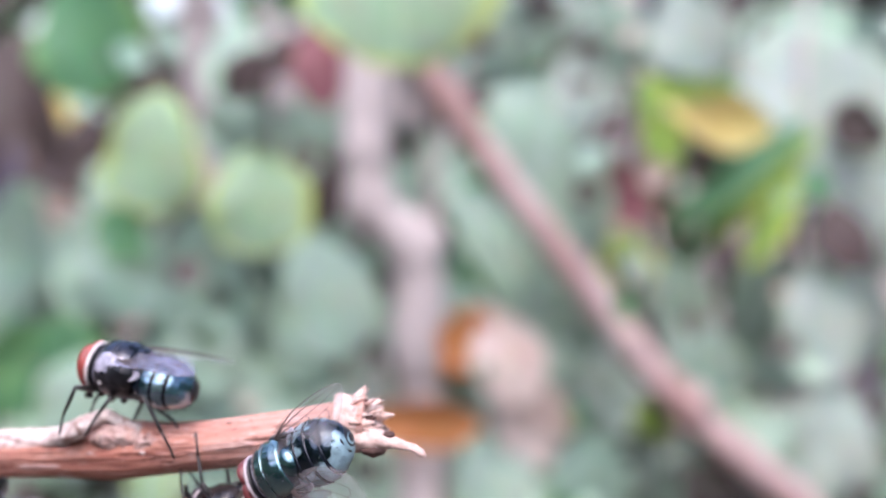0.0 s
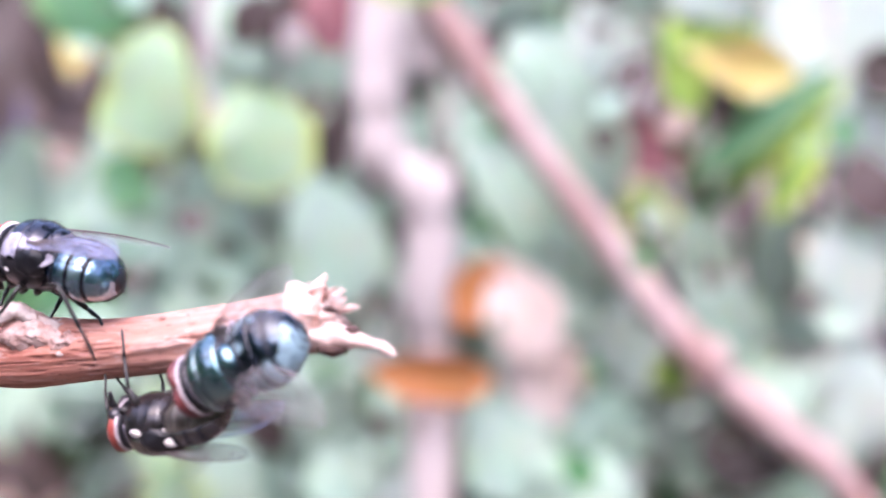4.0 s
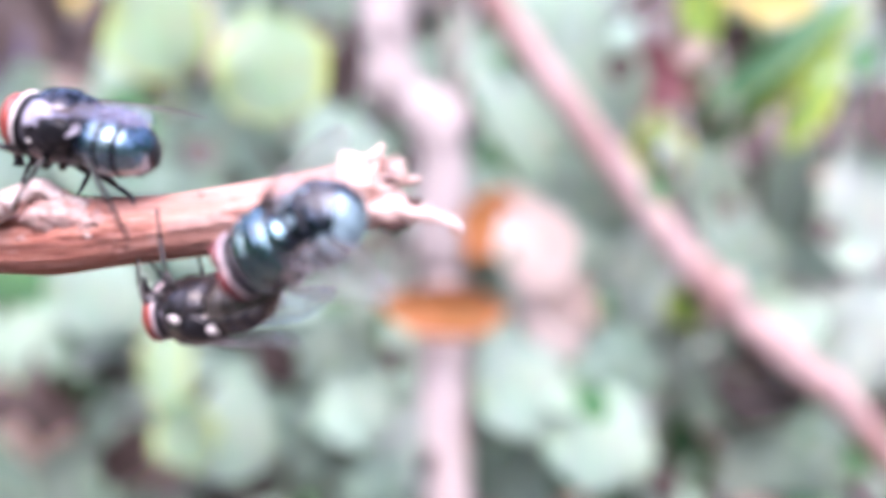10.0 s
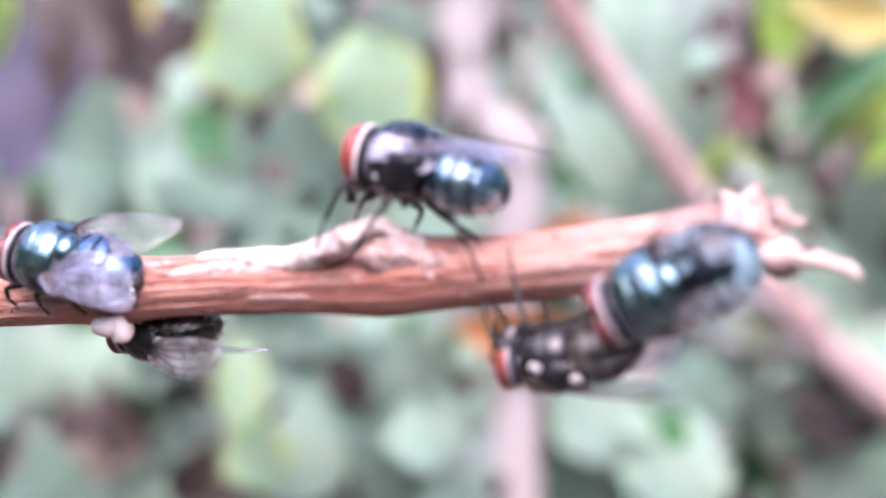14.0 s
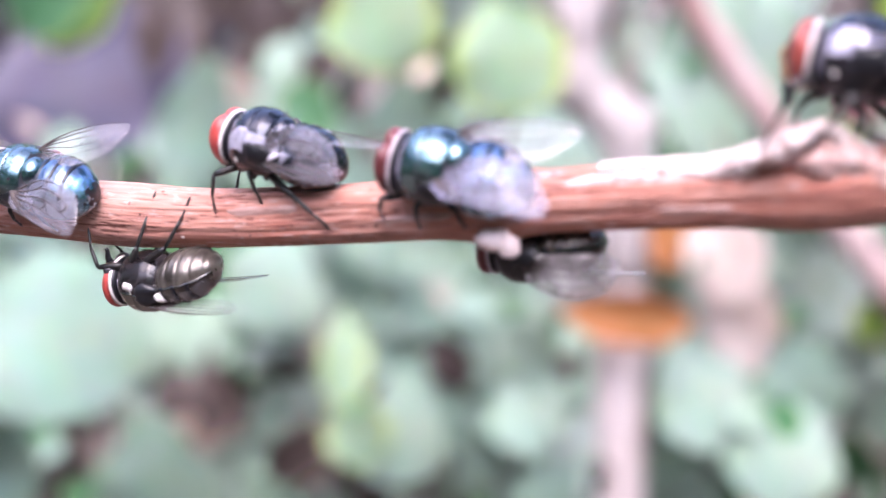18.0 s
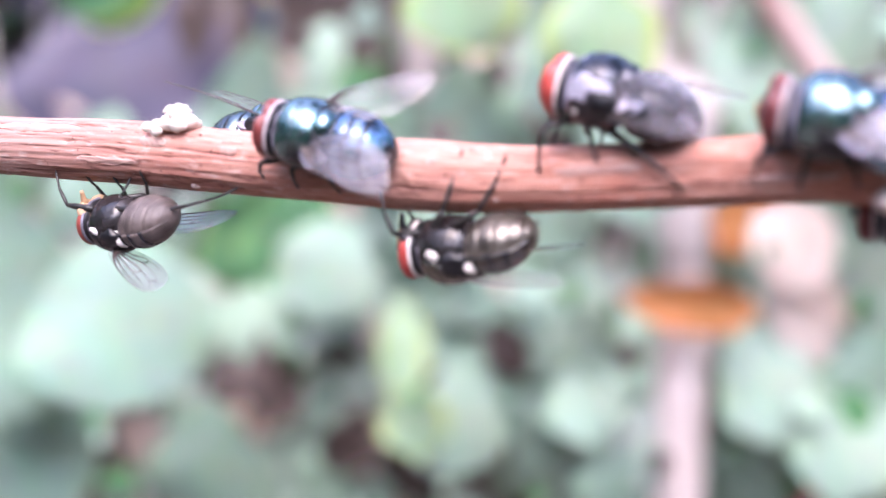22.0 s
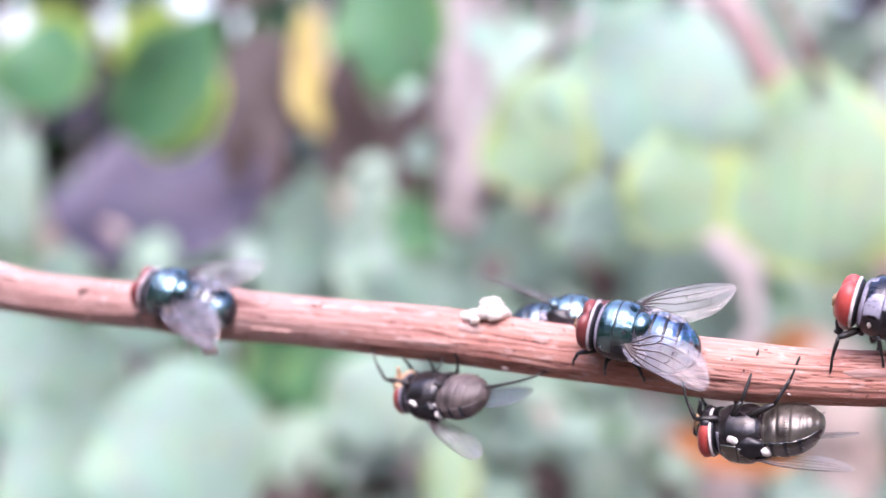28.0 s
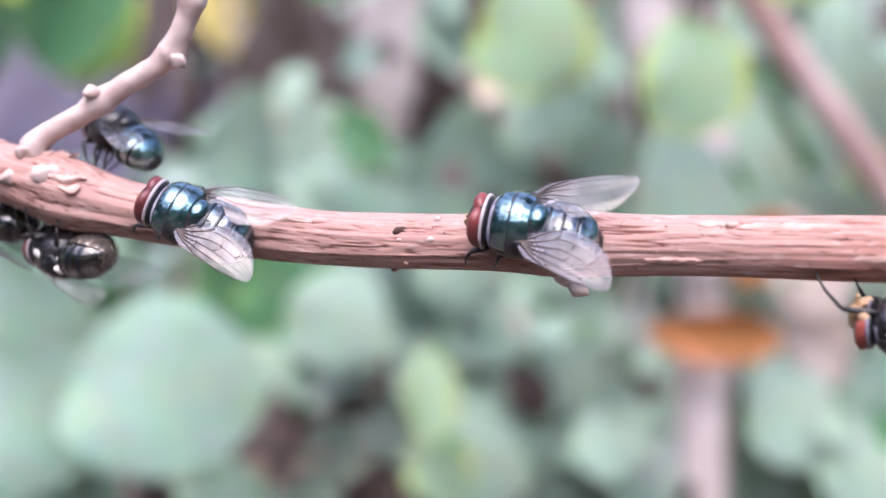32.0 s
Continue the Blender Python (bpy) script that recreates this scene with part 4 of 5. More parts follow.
fly("dark fly hanging upside down under a mating partner", (-13.5, 88.3, 422.2), (-0.94, 0.3, -0.15), (0.0, 0.3, -0.95), 9.2, BRONZE, BRONZE, BRICKEYE, ((20, 5, 20), (12, 2, 20)), WINGC, belly=DULL, reach=((0, -1, -18.0, 90.3, 424.6), (0, 1, -17.4, 91.0, 424.5), (1, -1, -16.6, 89.8, 427.4), (1, 1, -14.6, 90.9, 424.8), (2, -1, -12.6, 89.4, 425.0), (2, 1, -12.0, 90.6, 425.3)), collar=DARKCOLLAR, wrap=95)
fly("blue fly with lilac wings folded over its back", (-43.7, 97.4, 425.5), (-0.95, 0.29, 0.1), (0.15, -0.72, 0.72), 10.2, TEAL, BLUE, DARKEYE, ((12, 4, 18), (11, 3, 2)), WINGL)
fly("black fly hanging beneath the twig behind a bud", (-38.6, 100.4, 420.4), (-0.93, 0.33, -0.05), (0.0, -0.1, -1), 8.6, BLACK, BRONZE, DARKEYE, ((14, 4, 5), (10, -6, 78)), WINGW, belly=DULL, collar=DARKCOLLAR, wrap=100)
fly("shiny dark fly with bright red eyes resting on top", (-55.1, 103.3, 426.1), (-0.92, 0.31, 0.14), (0.1, -0.4, 0.9), 9.8, NAVY, NAVY, REDEYE, ((4, -5, 62), (6, -2, 20)), WINGC, reach=((0, 1, -59.3, 104.3, 421.7), (1, 1, -56.1, 103.3, 422.4), (2, 1, -51.6, 101.7, 421.5)), rim=PALERIM, span=6.3, hinge=(0.5, 1.95, 0.35))
fly("bronze fly with red eyes hanging under the twig", (-63.6, 106.2, 416.8), (-0.94, 0.3, -0.13), (0.05, 0.3, -1), 9.5, BRONZE, BRONZE, REDEYE, ((6, 3, -15), (8, 3, 17)), WINGX, belly=DULL, reach=((1, -1, -63.9, 105.8, 422.6), (2, -1, -61.3, 104.9, 422.3)), rim=PALERIM, collar=DARKCOLLAR, wrap=95)
fly("blue fly with spread veined wings and striped head", (-72.4, 106.7, 423.1), (-0.955, 0.27, 0.1), (0.12, -0.74, 0.66), 9.5, TEAL, BLUE, MAROON, ((22, 4, 14), (22, 8, 5)), WINGC)
fly("banded fly laying eggs on the far side of the twig", (-77.4, 115.2, 422.5), (0.95, -0.28, 0.1), (0.0, 0.1, 1), 9.4, TEAL, SILVER, DARKEYE, ((14, 20, 5), (16, 22, 5)), WINGX)
fly("dark fly hanging by its legs with wings spread", (-86.5, 112.8, 416.5), (-0.88, 0.47, -0.06), (0.0, 0.45, -0.9), 8.8, BLACK, DUSTY, BRICKEYE, ((24, 5, 5), (30, 8, 30)), WINGC, belly=DUSTY, reach=((0, -1, -92.2, 114.8, 419.3), (1, -1, -86.5, 113.0, 419.0), (2, -1, -78.7, 110.5, 419.2)), muzzle=True, rim=DARKCOLLAR, collar=DARKCOLLAR, wrap=95)
WALKER = fly("green-blue fly with smoky half-open wings", (-109.7, 118.7, 422.1), (-0.95, 0.28, 0.13), (0.1, -0.76, 0.64), 9.8, TEAL, SILVER, MAROON, ((24, 5, 10), (17, 7, 8)), WINGC)
fly("teal fly with half-spread clear wings near the fork", (-133.8, 124.8, 422.3), (-0.92, 0.2, 0.38), (0.2, -0.78, 0.62), 9.5, TEAL, SILVER, DARKEYE, ((15, 5, 8), (14, 4, 8)), WINGC)
fly("small blue-green fly sitting behind the side shoot", (-140.8, 134.0, 427.8), (-0.76, 0.5, 0.4), (0.3, -0.3, 0.9), 8.4, BLACK, TEAL, DARKEYE, ((30, 8, 10), (30, 8, 10)), WINGX, [(2.8, 0.3, -2.2), (1.6, 0.3, -2.3), (0.8, 0.3, -2.2)])
fly("olive bronze fly hanging beneath the fork", (-144.2, 130.2, 419.1), (-0.8, 0.55, 0.12), (0.0, 0.25, -0.97), 9.2, BRONZE, BRONZE, DARKEYE, ((16, 4, 20), (16, 4, 20)), WINGX, belly=DULL, collar=DARKCOLLAR)
fly("dark fly clinging under the thick end of the twig", (-151.5, 133.6, 421.6), (-0.93, 0.2, 0.3), (0.0, 0.1, -1), 8.8, BLACK, BRONZE, DARKEYE, FOLD, WINGC, belly=DULL, collar=DARKCOLLAR)


# ---- the undergrowth behind ----
PROFILE = {"r": (0.75, 0.62, 1.0), "o": (0.8, 0.85, 0.9), "b": (0.85, 0.8, 1.0)}


def leaf_shape(kind, rnd, nu=10, nv=3):
    """Verts, faces and blade coordinates of a leaf one long and one wide, its face up the z axis."""
    p, q, _ = PROFILE[kind]
    vs, co, fs = [], [], []
    wav = rnd.uniform(0, 6)
    for i in range(nu + 1):
        u = i / nu
        half = 0.5 * math.sin(math.pi * min(0.999, 0.015 + 0.985 * u) ** p) ** q
        for j in range(-nv, nv + 1):
            v = j / nv
            edge = max(abs(v), abs(2 * u - 1) ** 2)
            z = 0.16 * abs(v) * half - 0.22 * (u - 0.4) ** 2 + 0.03 * math.sin(7 * u + wav) * v + 0.02 * math.sin(13 * u + wav) * v * v
            vs.append((v * half * (1 + 0.05 * math.sin(11 * u + wav) + 0.05 * math.sin(5 * u + 2 * wav + j)), u - 0.5, z))
            co.append((u, v, edge))
    w = 2 * nv + 1
    for i in range(nu):
        for j in range(w - 1):
            a = i * w + j
            fs.append((a, a + 1, a + w + 1, a + w))
    return vs, fs, co


def leaf_mesh(mat, kind, seed):
    vs, fs, co = leaf_shape(kind, random.Random(seed))
    n = len(vs)
    under = [(x, y, z - 0.008) for x, y, z in vs]
    me = bpy.data.meshes.new("leaf")
    me.from_pydata(vs + under, [], fs + [tuple(k + n for k in reversed(f)) for f in fs])
    at = me.attributes.new("blade", "FLOAT_VECTOR", "POINT")
    at.data.foreach_set("vector", [v for c in co + co for v in c])
    me.materials.append(mat)
    me.shade_smooth()
    return me


SHRUB = tagged(new("shrub"), "shrub with pale rounded leaves, some yellowing, on woody stems", "shrub")
MESHES = {}


def leaf(mat, kind, x, y, z, wide, high, roll):
    rnd = random.Random(round(1000 * x) * 7919 + round(1000 * z))
    key = (mat.name, kind, rnd.randrange(3))
    if key not in MESHES:
        MESHES[key] = leaf_mesh(mat, kind, len(MESHES))
    ob = new("leaf", MESHES[key])
    ob.parent = SHRUB
    free = 1.0 if mat in (PALE, PINK) else 0.4 if mat in (FROST, PEACH, ORAN, YELL) else 0.8
    ob.matrix_local = pose(x, y, z, 90, 0, 0) @ pose(0, 0, 0, 0, 0, roll) @ pose(0, 0, 0, rnd.uniform(-24, 10) * free, rnd.uniform(-22, 22) * free, 0) @ Matrix.Diagonal((wide, high, (wide + high) / 2, 1))
    # its stalk
    bm = bmesh.new()
    foot = ob.matrix_local @ Vector((0, -0.49, -0.05))
    tube(bm, [foot, foot + Vector((rnd.uniform(-0.02, 0.02), 0.03, -0.03)), foot + Vector((rnd.uniform(-0.04, 0.04), 0.09, -0.09))], [0.0012, 0.0014, 0.0016], 5)
    part("stalk", bm, REDSTEM, SHRUB)


def stem(mat, r, *pts):
    line = smooth_line(pts, 6)
    rnd = random.Random(int(1000 * abs(pts[0][0])))
    low = Vector(line[-1])
    if low.z < 0.32:
        d = low - Vector(line[-3])
        d.z = min(d.z, -0.02)
        line += [tuple(low + d * ((low.z + 0.01) / -d.z) * k / 6) for k in range(1, 7)]
    bm = bmesh.new()
    tube(bm, line, [r * (0.9 + 0.25 * k / len(line)) * (1 + 0.10 * rnd.uniform(-1, 1)) for k in range(len(line))], 12)
    for v in bm.verts:
        v.co += r * 0.13 * noise.noise_vector(v.co * 45)
    part("stem", bm, mat, SHRUB)


def stem_knot(mat, c, r):
    bm = bmesh.new()
    ball(bm, c, (r, r * 0.9, r * 1.2), 16, 11)
    for v in bm.verts:
        v.co += r * 0.5 * noise.noise_vector(v.co * 90)
    part("knot", bm, mat, SHRUB, "swollen knot on the stem")


leaf(YGRN, "r", -0.089, 0.412, 0.440, 0.036, 0.041, 0)
leaf(YGRN, "r", -0.0506, 0.375, 0.4262, 0.032, 0.032, 10)
leaf(PALE, "o", -0.038, 0.45, 0.388, 0.038, 0.048, 15)
leaf(MINT, "o", -0.113, 0.61, 0.366, 0.090, 0.057, 80)
leaf(PALE, "r", -0.126, 0.64, 0.324, 0.092, 0.061, 0)
leaf(YELL, "o", 0.122, 0.536, 0.448, 0.023, 0.044, 78)
leaf(LIME, "b", 0.104, 0.58, 0.447, 0.016, 0.050, 15)
leaf(LIME, "o", 0.128, 0.585, 0.456, 0.020, 0.062, 66)
leaf(DEEP, "b", 0.100, 0.59, 0.438, 0.008, 0.07, 8)
leaf(DEEP, "b", 0.146, 0.6, 0.423, 0.017, 0.085, -52)
leaf(LIME, "b", 0.156, 0.61, 0.413, 0.013, 0.09, -46)
leaf(DEEP, "b", 0.138, 0.61, 0.405, 0.011, 0.07, -30)
leaf(LIME, "o", 0.162, 0.6, 0.404, 0.022, 0.055, -32)
leaf(PALE, "r", 0.212, 0.72, 0.466, 0.091, 0.117, 20)
leaf(PALE, "o", 0.190, 0.7, 0.335, 0.061, 0.089, 20)
leaf(MARO, "o", -0.052, 0.62, 0.479, 0.030, 0.051, 0)
leaf(DEEP, "r", -0.176, 0.66, 0.494, 0.062, 0.07, 30)
leaf(ORAN, "o", 0.014, 0.56, 0.351, 0.034, 0.026, 70)
leaf(ORAN, "o", -0.007, 0.55, 0.316, 0.025, 0.057, 90)
leaf(PEACH, "o", 0.0325, 0.555, 0.346, 0.034, 0.048, 20)
leaf(PEACH, "o", 0.041, 0.57, 0.313, 0.026, 0.05, 25)
leaf(PALE, "b", 0.034, 0.66, 0.381, 0.035, 0.150, 25)
leaf(MARO, "o", 0.098, 0.64, 0.412, 0.031, 0.048, 70)
leaf(PALE, "r", 0.051, 0.7, 0.452, 0.052, 0.052, 0)
leaf(PALE, "r", 0.098, 0.75, 0.497, 0.072, 0.046, 0)
leaf(BROWN, "o", 0.093, 0.74, 0.450, 0.039, 0.039, 0)
leaf(PALE, "o", -0.100, 0.66, 0.305, 0.095, 0.042, 80)
leaf(PALE, "r", 0.079, 0.64, 0.266, 0.055, 0.044, 20)
leaf(PINK, "o", 0.039, 0.62, 0.295, 0.031, 0.031, 40)
leaf(DEEP, "r", -0.213, 0.68, 0.317, 0.063, 0.069, 0)
leaf(MINT, "r", -0.220, 0.68, 0.360, 0.053, 0.041, 0)
leaf(PALE, "o", -0.063, 0.7, 0.437, 0.040, 0.061, 0)
leaf(PALE, "o", -0.108, 0.72, 0.478, 0.038, 0.070, 0)
leaf(PINK, "r", -0.214, 0.72, 0.399, 0.026, 0.024, 0)
leaf(FROST, "r", 0.229, 0.68, 0.390, 0.047, 0.069, 0)
leaf(FROST, "r", 0.231, 0.7, 0.338, 0.055, 0.061, 0)
leaf(PALE, "r", 0.137, 0.72, 0.348, 0.048, 0.048, 0)
leaf(PALE, "o", 0.074, 0.7, 0.310, 0.053, 0.062, 10)
leaf(LIME, "o", 0.111, 0.72, 0.368, 0.035, 0.038, 0)
leaf(PALE, "o", -0.061, 0.6, 0.265, 0.058, 0.074, 0)
leaf(PALE, "o", 0.022, 0.62, 0.235, 0.066, 0.071, 30)
leaf(PALE, "o", 0.082, 0.64, 0.255, 0.051, 0.073, 10)
leaf(DEEP, "o", -0.113, 0.62, 0.259, 0.052, 0.058, 0)
leaf(YGRN, "o", -0.122, 0.54, 0.297, 0.022, 0.041, 0)
leaf(PALE, "r", -0.104, 0.58, 0.255, 0.052, 0.052, 20)
leaf(PINK, "o", -0.170, 0.7, 0.204, 0.035, 0.051, 0)
leaf(PINK, "o", -0.220, 0.66, 0.224, 0.052, 0.061, 0)
leaf(DEEP, "r", 0.105, 0.66, 0.215, 0.059, 0.059, 0)
leaf(PALE, "r", 0.186, 0.7, 0.208, 0.070, 0.064, 0)
leaf(DEEP, "o", -0.196, 0.66, 0.272, 0.042, 0.060, 0)
leaf(PALE, "r", 0.223, 0.75, 0.429, 0.066, 0.082, 0)
leaf(PALE, "r", 0.164, 0.72, 0.274, 0.061, 0.054, 0)
leaf(MINT, "r", -0.210, 0.45, 0.326, 0.072, 0.062, 15)
leaf(MINT, "o", -0.262, 0.5, 0.263, 0.047, 0.076, 0)
leaf(MINT, "r", -0.203, 0.54, 0.242, 0.056, 0.052, 0)
leaf(DEEP, "o", -0.192, 0.6, 0.296, 0.044, 0.034, 70)
leaf(YGRN, "o", -0.120, 0.56, 0.260, 0.030, 0.037, 20)
leaf(PALE, "o", -0.069, 0.62, 0.257, 0.053, 0.085, 5)
leaf(PALE, "r", -0.041, 0.6, 0.220, 0.055, 0.045, 0)
leaf(PALE, "r", 0.070, 0.66, 0.262, 0.074, 0.074, 0)
leaf(DEEP, "o", -0.022, 0.64, 0.247, 0.028, 0.028, 0)
leaf(PALE, "r", -0.203, 0.8, 0.411, 0.031, 0.034, 0)
leaf(PURP, "o", -0.374, 0.93, 0.402, 0.141, 0.120, 20)
leaf(PALE, "r", -0.221, 0.72, 0.389, 0.056, 0.049, 0)
leaf(PINK, "b", -0.176, 0.66, 0.217, 0.035, 0.065, 10)
leaf(PALE, "r", 0.024, 0.7, 0.314, 0.059, 0.050, 0)
leaf(DEEP, "r", 0.044, 0.66, 0.217, 0.052, 0.058, 0)
leaf(DEEP, "o", -0.293, 0.68, 0.461, 0.054, 0.084, -35)
leaf(YELL, "o", -0.284, 1.02, 0.483, 0.046, 0.112, 14)
leaf(DEEP, "r", -0.370, 0.7, 0.468, 0.061, 0.055, 0)
leaf(MINT, "o", -0.215, 0.64, 0.382, 0.075, 0.041, 75)
leaf(MINT, "r", -0.150, 0.62, 0.376, 0.061, 0.045, 0)
leaf(MINT, "r", -0.057, 0.64, 0.391, 0.070, 0.057, 0)
leaf(MINT, "r", -0.262, 0.47, 0.312, 0.065, 0.057, 40)
leaf(DEEP, "r", -0.183, 0.62, 0.325, 0.059, 0.059, 0)
leaf(MINT, "r", -0.105, 0.62, 0.292, 0.054, 0.048, 0)
leaf(PALE, "r", 0.023, 0.7, 0.499, 0.078, 0.060, 0)
leaf(PALE, "o", -0.110, 0.72, 0.447, 0.039, 0.052, 0)
leaf(PALE, "o", -0.385, 0.7, 0.400, 0.042, 0.065, 0)
leaf(PALE, "o", -0.176, 0.64, 0.379, 0.063, 0.042, 80)
leaf(PALE, "r", -0.162, 0.58, 0.320, 0.055, 0.046, 0)
leaf(PALE, "r", -0.093, 0.6, 0.315, 0.055, 0.047, 0)
leaf(MINT, "r", -0.268, 0.5, 0.338, 0.041, 0.041, 0)
leaf(MINT, "r", -0.271, 0.5, 0.287, 0.062, 0.053, 0)
leaf(PALE, "o", 0.059, 0.6, 0.416, 0.048, 0.084, 15)
leaf(PALE, "r", 0.061, 0.68, 0.296, 0.053, 0.059, 0)
leaf(PALE, "o", -0.073, 0.6, 0.251, 0.051, 0.059, 0)
leaf(LIME, "o", -0.292, 0.7, 0.444, 0.059, 0.044, 60)
leaf(PALE, "o", 0.031, 0.7, 0.411, 0.041, 0.070, 10)
leaf(PALE, "r", 0.000, 0.7, 0.335, 0.059, 0.053, 0)
leaf(PINK, "r", 0.080, 0.66, 0.242, 0.065, 0.065, 0)
# brown blades here paint the shaded gaps low in the foliage
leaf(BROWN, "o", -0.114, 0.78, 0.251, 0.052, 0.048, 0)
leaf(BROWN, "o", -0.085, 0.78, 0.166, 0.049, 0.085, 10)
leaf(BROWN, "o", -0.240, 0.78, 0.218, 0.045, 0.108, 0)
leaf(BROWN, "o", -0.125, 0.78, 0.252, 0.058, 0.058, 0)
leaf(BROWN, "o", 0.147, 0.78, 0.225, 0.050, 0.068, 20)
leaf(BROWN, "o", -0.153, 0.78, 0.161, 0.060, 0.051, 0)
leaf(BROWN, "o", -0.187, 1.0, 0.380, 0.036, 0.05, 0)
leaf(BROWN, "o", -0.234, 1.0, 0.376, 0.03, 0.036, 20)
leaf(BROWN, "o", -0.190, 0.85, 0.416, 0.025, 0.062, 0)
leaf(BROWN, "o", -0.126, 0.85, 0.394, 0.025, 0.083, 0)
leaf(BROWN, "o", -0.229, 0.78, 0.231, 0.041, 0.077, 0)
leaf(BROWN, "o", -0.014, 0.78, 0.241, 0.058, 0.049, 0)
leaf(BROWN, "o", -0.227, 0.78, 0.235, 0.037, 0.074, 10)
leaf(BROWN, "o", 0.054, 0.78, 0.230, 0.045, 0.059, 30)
leaf(DEEP, "o", 0.016, 0.62, 0.369, 0.019, 0.027, 0)
leaf(PALE, "o", 0.027, 0.56, 0.284, 0.046, 0.055, 10)
leaf(PALE, "o", 0.063, 0.56, 0.258, 0.047, 0.054, -10)
leaf(MINT, "r", -0.030, 0.57, 0.232, 0.042, 0.037, 0)
leaf(PALE, "o", -0.069, 0.58, 0.297, 0.037, 0.049, 0)
leaf(PALE, "o", 0.025, 0.6, 0.227, 0.039, 0.039, 0)
leaf(PALE, "o", 0.129, 0.6, 0.334, 0.037, 0.048, 30)
leaf(FROST, "o", 0.184, 0.6, 0.353, 0.041, 0.065, 0)
leaf(FROST, "r", 0.192, 0.6, 0.293, 0.047, 0.055, 0)
leaf(MINT, "r", 0.071, 0.57, 0.285, 0.043, 0.041, 0)
leaf(PALE, "o", 0.023, 0.58, 0.269, 0.039, 0.028, 0)
leaf(LIME, "o", 0.103, 0.58, 0.312, 0.021, 0.023, 0)
leaf(PALE, "r", 0.010, 0.6, 0.354, 0.049, 0.038, 0)
leaf(PINK, "o", 0.045, 0.6, 0.310, 0.047, 0.039, 0)
leaf(PALE, "o", -0.070, 0.58, 0.289, 0.043, 0.035, 0)
leaf(MINT, "r", -0.317, 0.6, 0.357, 0.051, 0.040, 0)
leaf(MINT, "o", -0.284, 0.62, 0.346, 0.046, 0.041, 30)
leaf(PALE, "o", -0.100, 0.62, 0.357, 0.046, 0.039, 20)
leaf(PALE, "r", -0.003, 0.64, 0.348, 0.051, 0.041, 0)
leaf(PALE, "o", -0.059, 0.6, 0.307, 0.046, 0.056, 0)
leaf(PALE, "o", 0.013, 0.62, 0.287, 0.048, 0.054, 20)
leaf(PALE, "o", -0.024, 0.8, 0.412, 0.040, 0.080, 10)
leaf(PURP, "o", -0.377, 0.92, 0.385, 0.148, 0.111, 10)
# brown blades as the dark of gaps beside the far stem
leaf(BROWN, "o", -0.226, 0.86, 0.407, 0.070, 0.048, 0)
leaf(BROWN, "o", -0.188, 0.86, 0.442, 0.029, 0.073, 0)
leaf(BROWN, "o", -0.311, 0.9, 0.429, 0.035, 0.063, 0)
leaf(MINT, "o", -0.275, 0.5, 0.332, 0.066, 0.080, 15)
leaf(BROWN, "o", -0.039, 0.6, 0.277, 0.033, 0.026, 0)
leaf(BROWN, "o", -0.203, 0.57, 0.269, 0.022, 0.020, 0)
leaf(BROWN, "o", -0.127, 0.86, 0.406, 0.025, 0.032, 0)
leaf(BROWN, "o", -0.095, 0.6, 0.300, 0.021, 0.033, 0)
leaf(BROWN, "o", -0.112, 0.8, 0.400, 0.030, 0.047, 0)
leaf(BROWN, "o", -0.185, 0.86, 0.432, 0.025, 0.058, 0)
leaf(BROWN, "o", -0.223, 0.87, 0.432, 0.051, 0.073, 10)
leaf(PURP, "o", -0.256, 0.88, 0.392, 0.060, 0.045, 70)
leaf(PALE, "o", -0.105, 0.58, 0.342, 0.046, 0.041, 0)
leaf(PALE, "o", -0.062, 0.6, 0.341, 0.045, 0.038, 30)
leaf(PALE, "o", 0.046, 0.6, 0.338, 0.052, 0.039, 0)
leaf(PALE, "o", -0.057, 0.58, 0.283, 0.062, 0.044, 60)
leaf(PALE, "o", 0.058, 0.6, 0.353, 0.044, 0.057, 20)
leaf(FROST, "o", 0.171, 0.6, 0.285, 0.047, 0.055, -20)
leaf(PALE, "o", -0.059, 0.58, 0.275, 0.048, 0.065, 0)
leaf(PALE, "o", 0.019, 0.6, 0.250, 0.042, 0.050, 20)
leaf(PALE, "o", 0.206, 0.68, 0.477, 0.083, 0.080, 15)
leaf(PALE, "o", -0.020, 0.72, 0.436, 0.047, 0.063, 0)
leaf(PALE, "o", -0.063, 0.7, 0.412, 0.043, 0.052, 0)
leaf(FROST, "o", 0.068, 0.64, 0.326, 0.065, 0.046, 0)
leaf(FROST, "r", 0.181, 0.62, 0.453, 0.075, 0.095, 10)
leaf(FROST, "o", 0.212, 0.63, 0.415, 0.05, 0.06, -20)
leaf(FROST, "o", 0.078, 0.66, 0.462, 0.04, 0.045, 20)
# more brown blades that put the shade of deep gaps into colour
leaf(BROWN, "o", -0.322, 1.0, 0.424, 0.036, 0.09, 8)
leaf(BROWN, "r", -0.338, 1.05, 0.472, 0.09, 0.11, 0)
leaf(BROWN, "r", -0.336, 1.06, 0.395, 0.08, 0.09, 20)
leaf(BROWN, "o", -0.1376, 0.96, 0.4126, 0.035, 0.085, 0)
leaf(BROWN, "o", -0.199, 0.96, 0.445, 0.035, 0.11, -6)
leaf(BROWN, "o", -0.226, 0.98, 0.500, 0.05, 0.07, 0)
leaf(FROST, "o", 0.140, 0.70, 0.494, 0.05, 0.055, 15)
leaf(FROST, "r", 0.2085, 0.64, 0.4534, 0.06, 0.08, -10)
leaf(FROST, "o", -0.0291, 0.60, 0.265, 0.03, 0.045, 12)
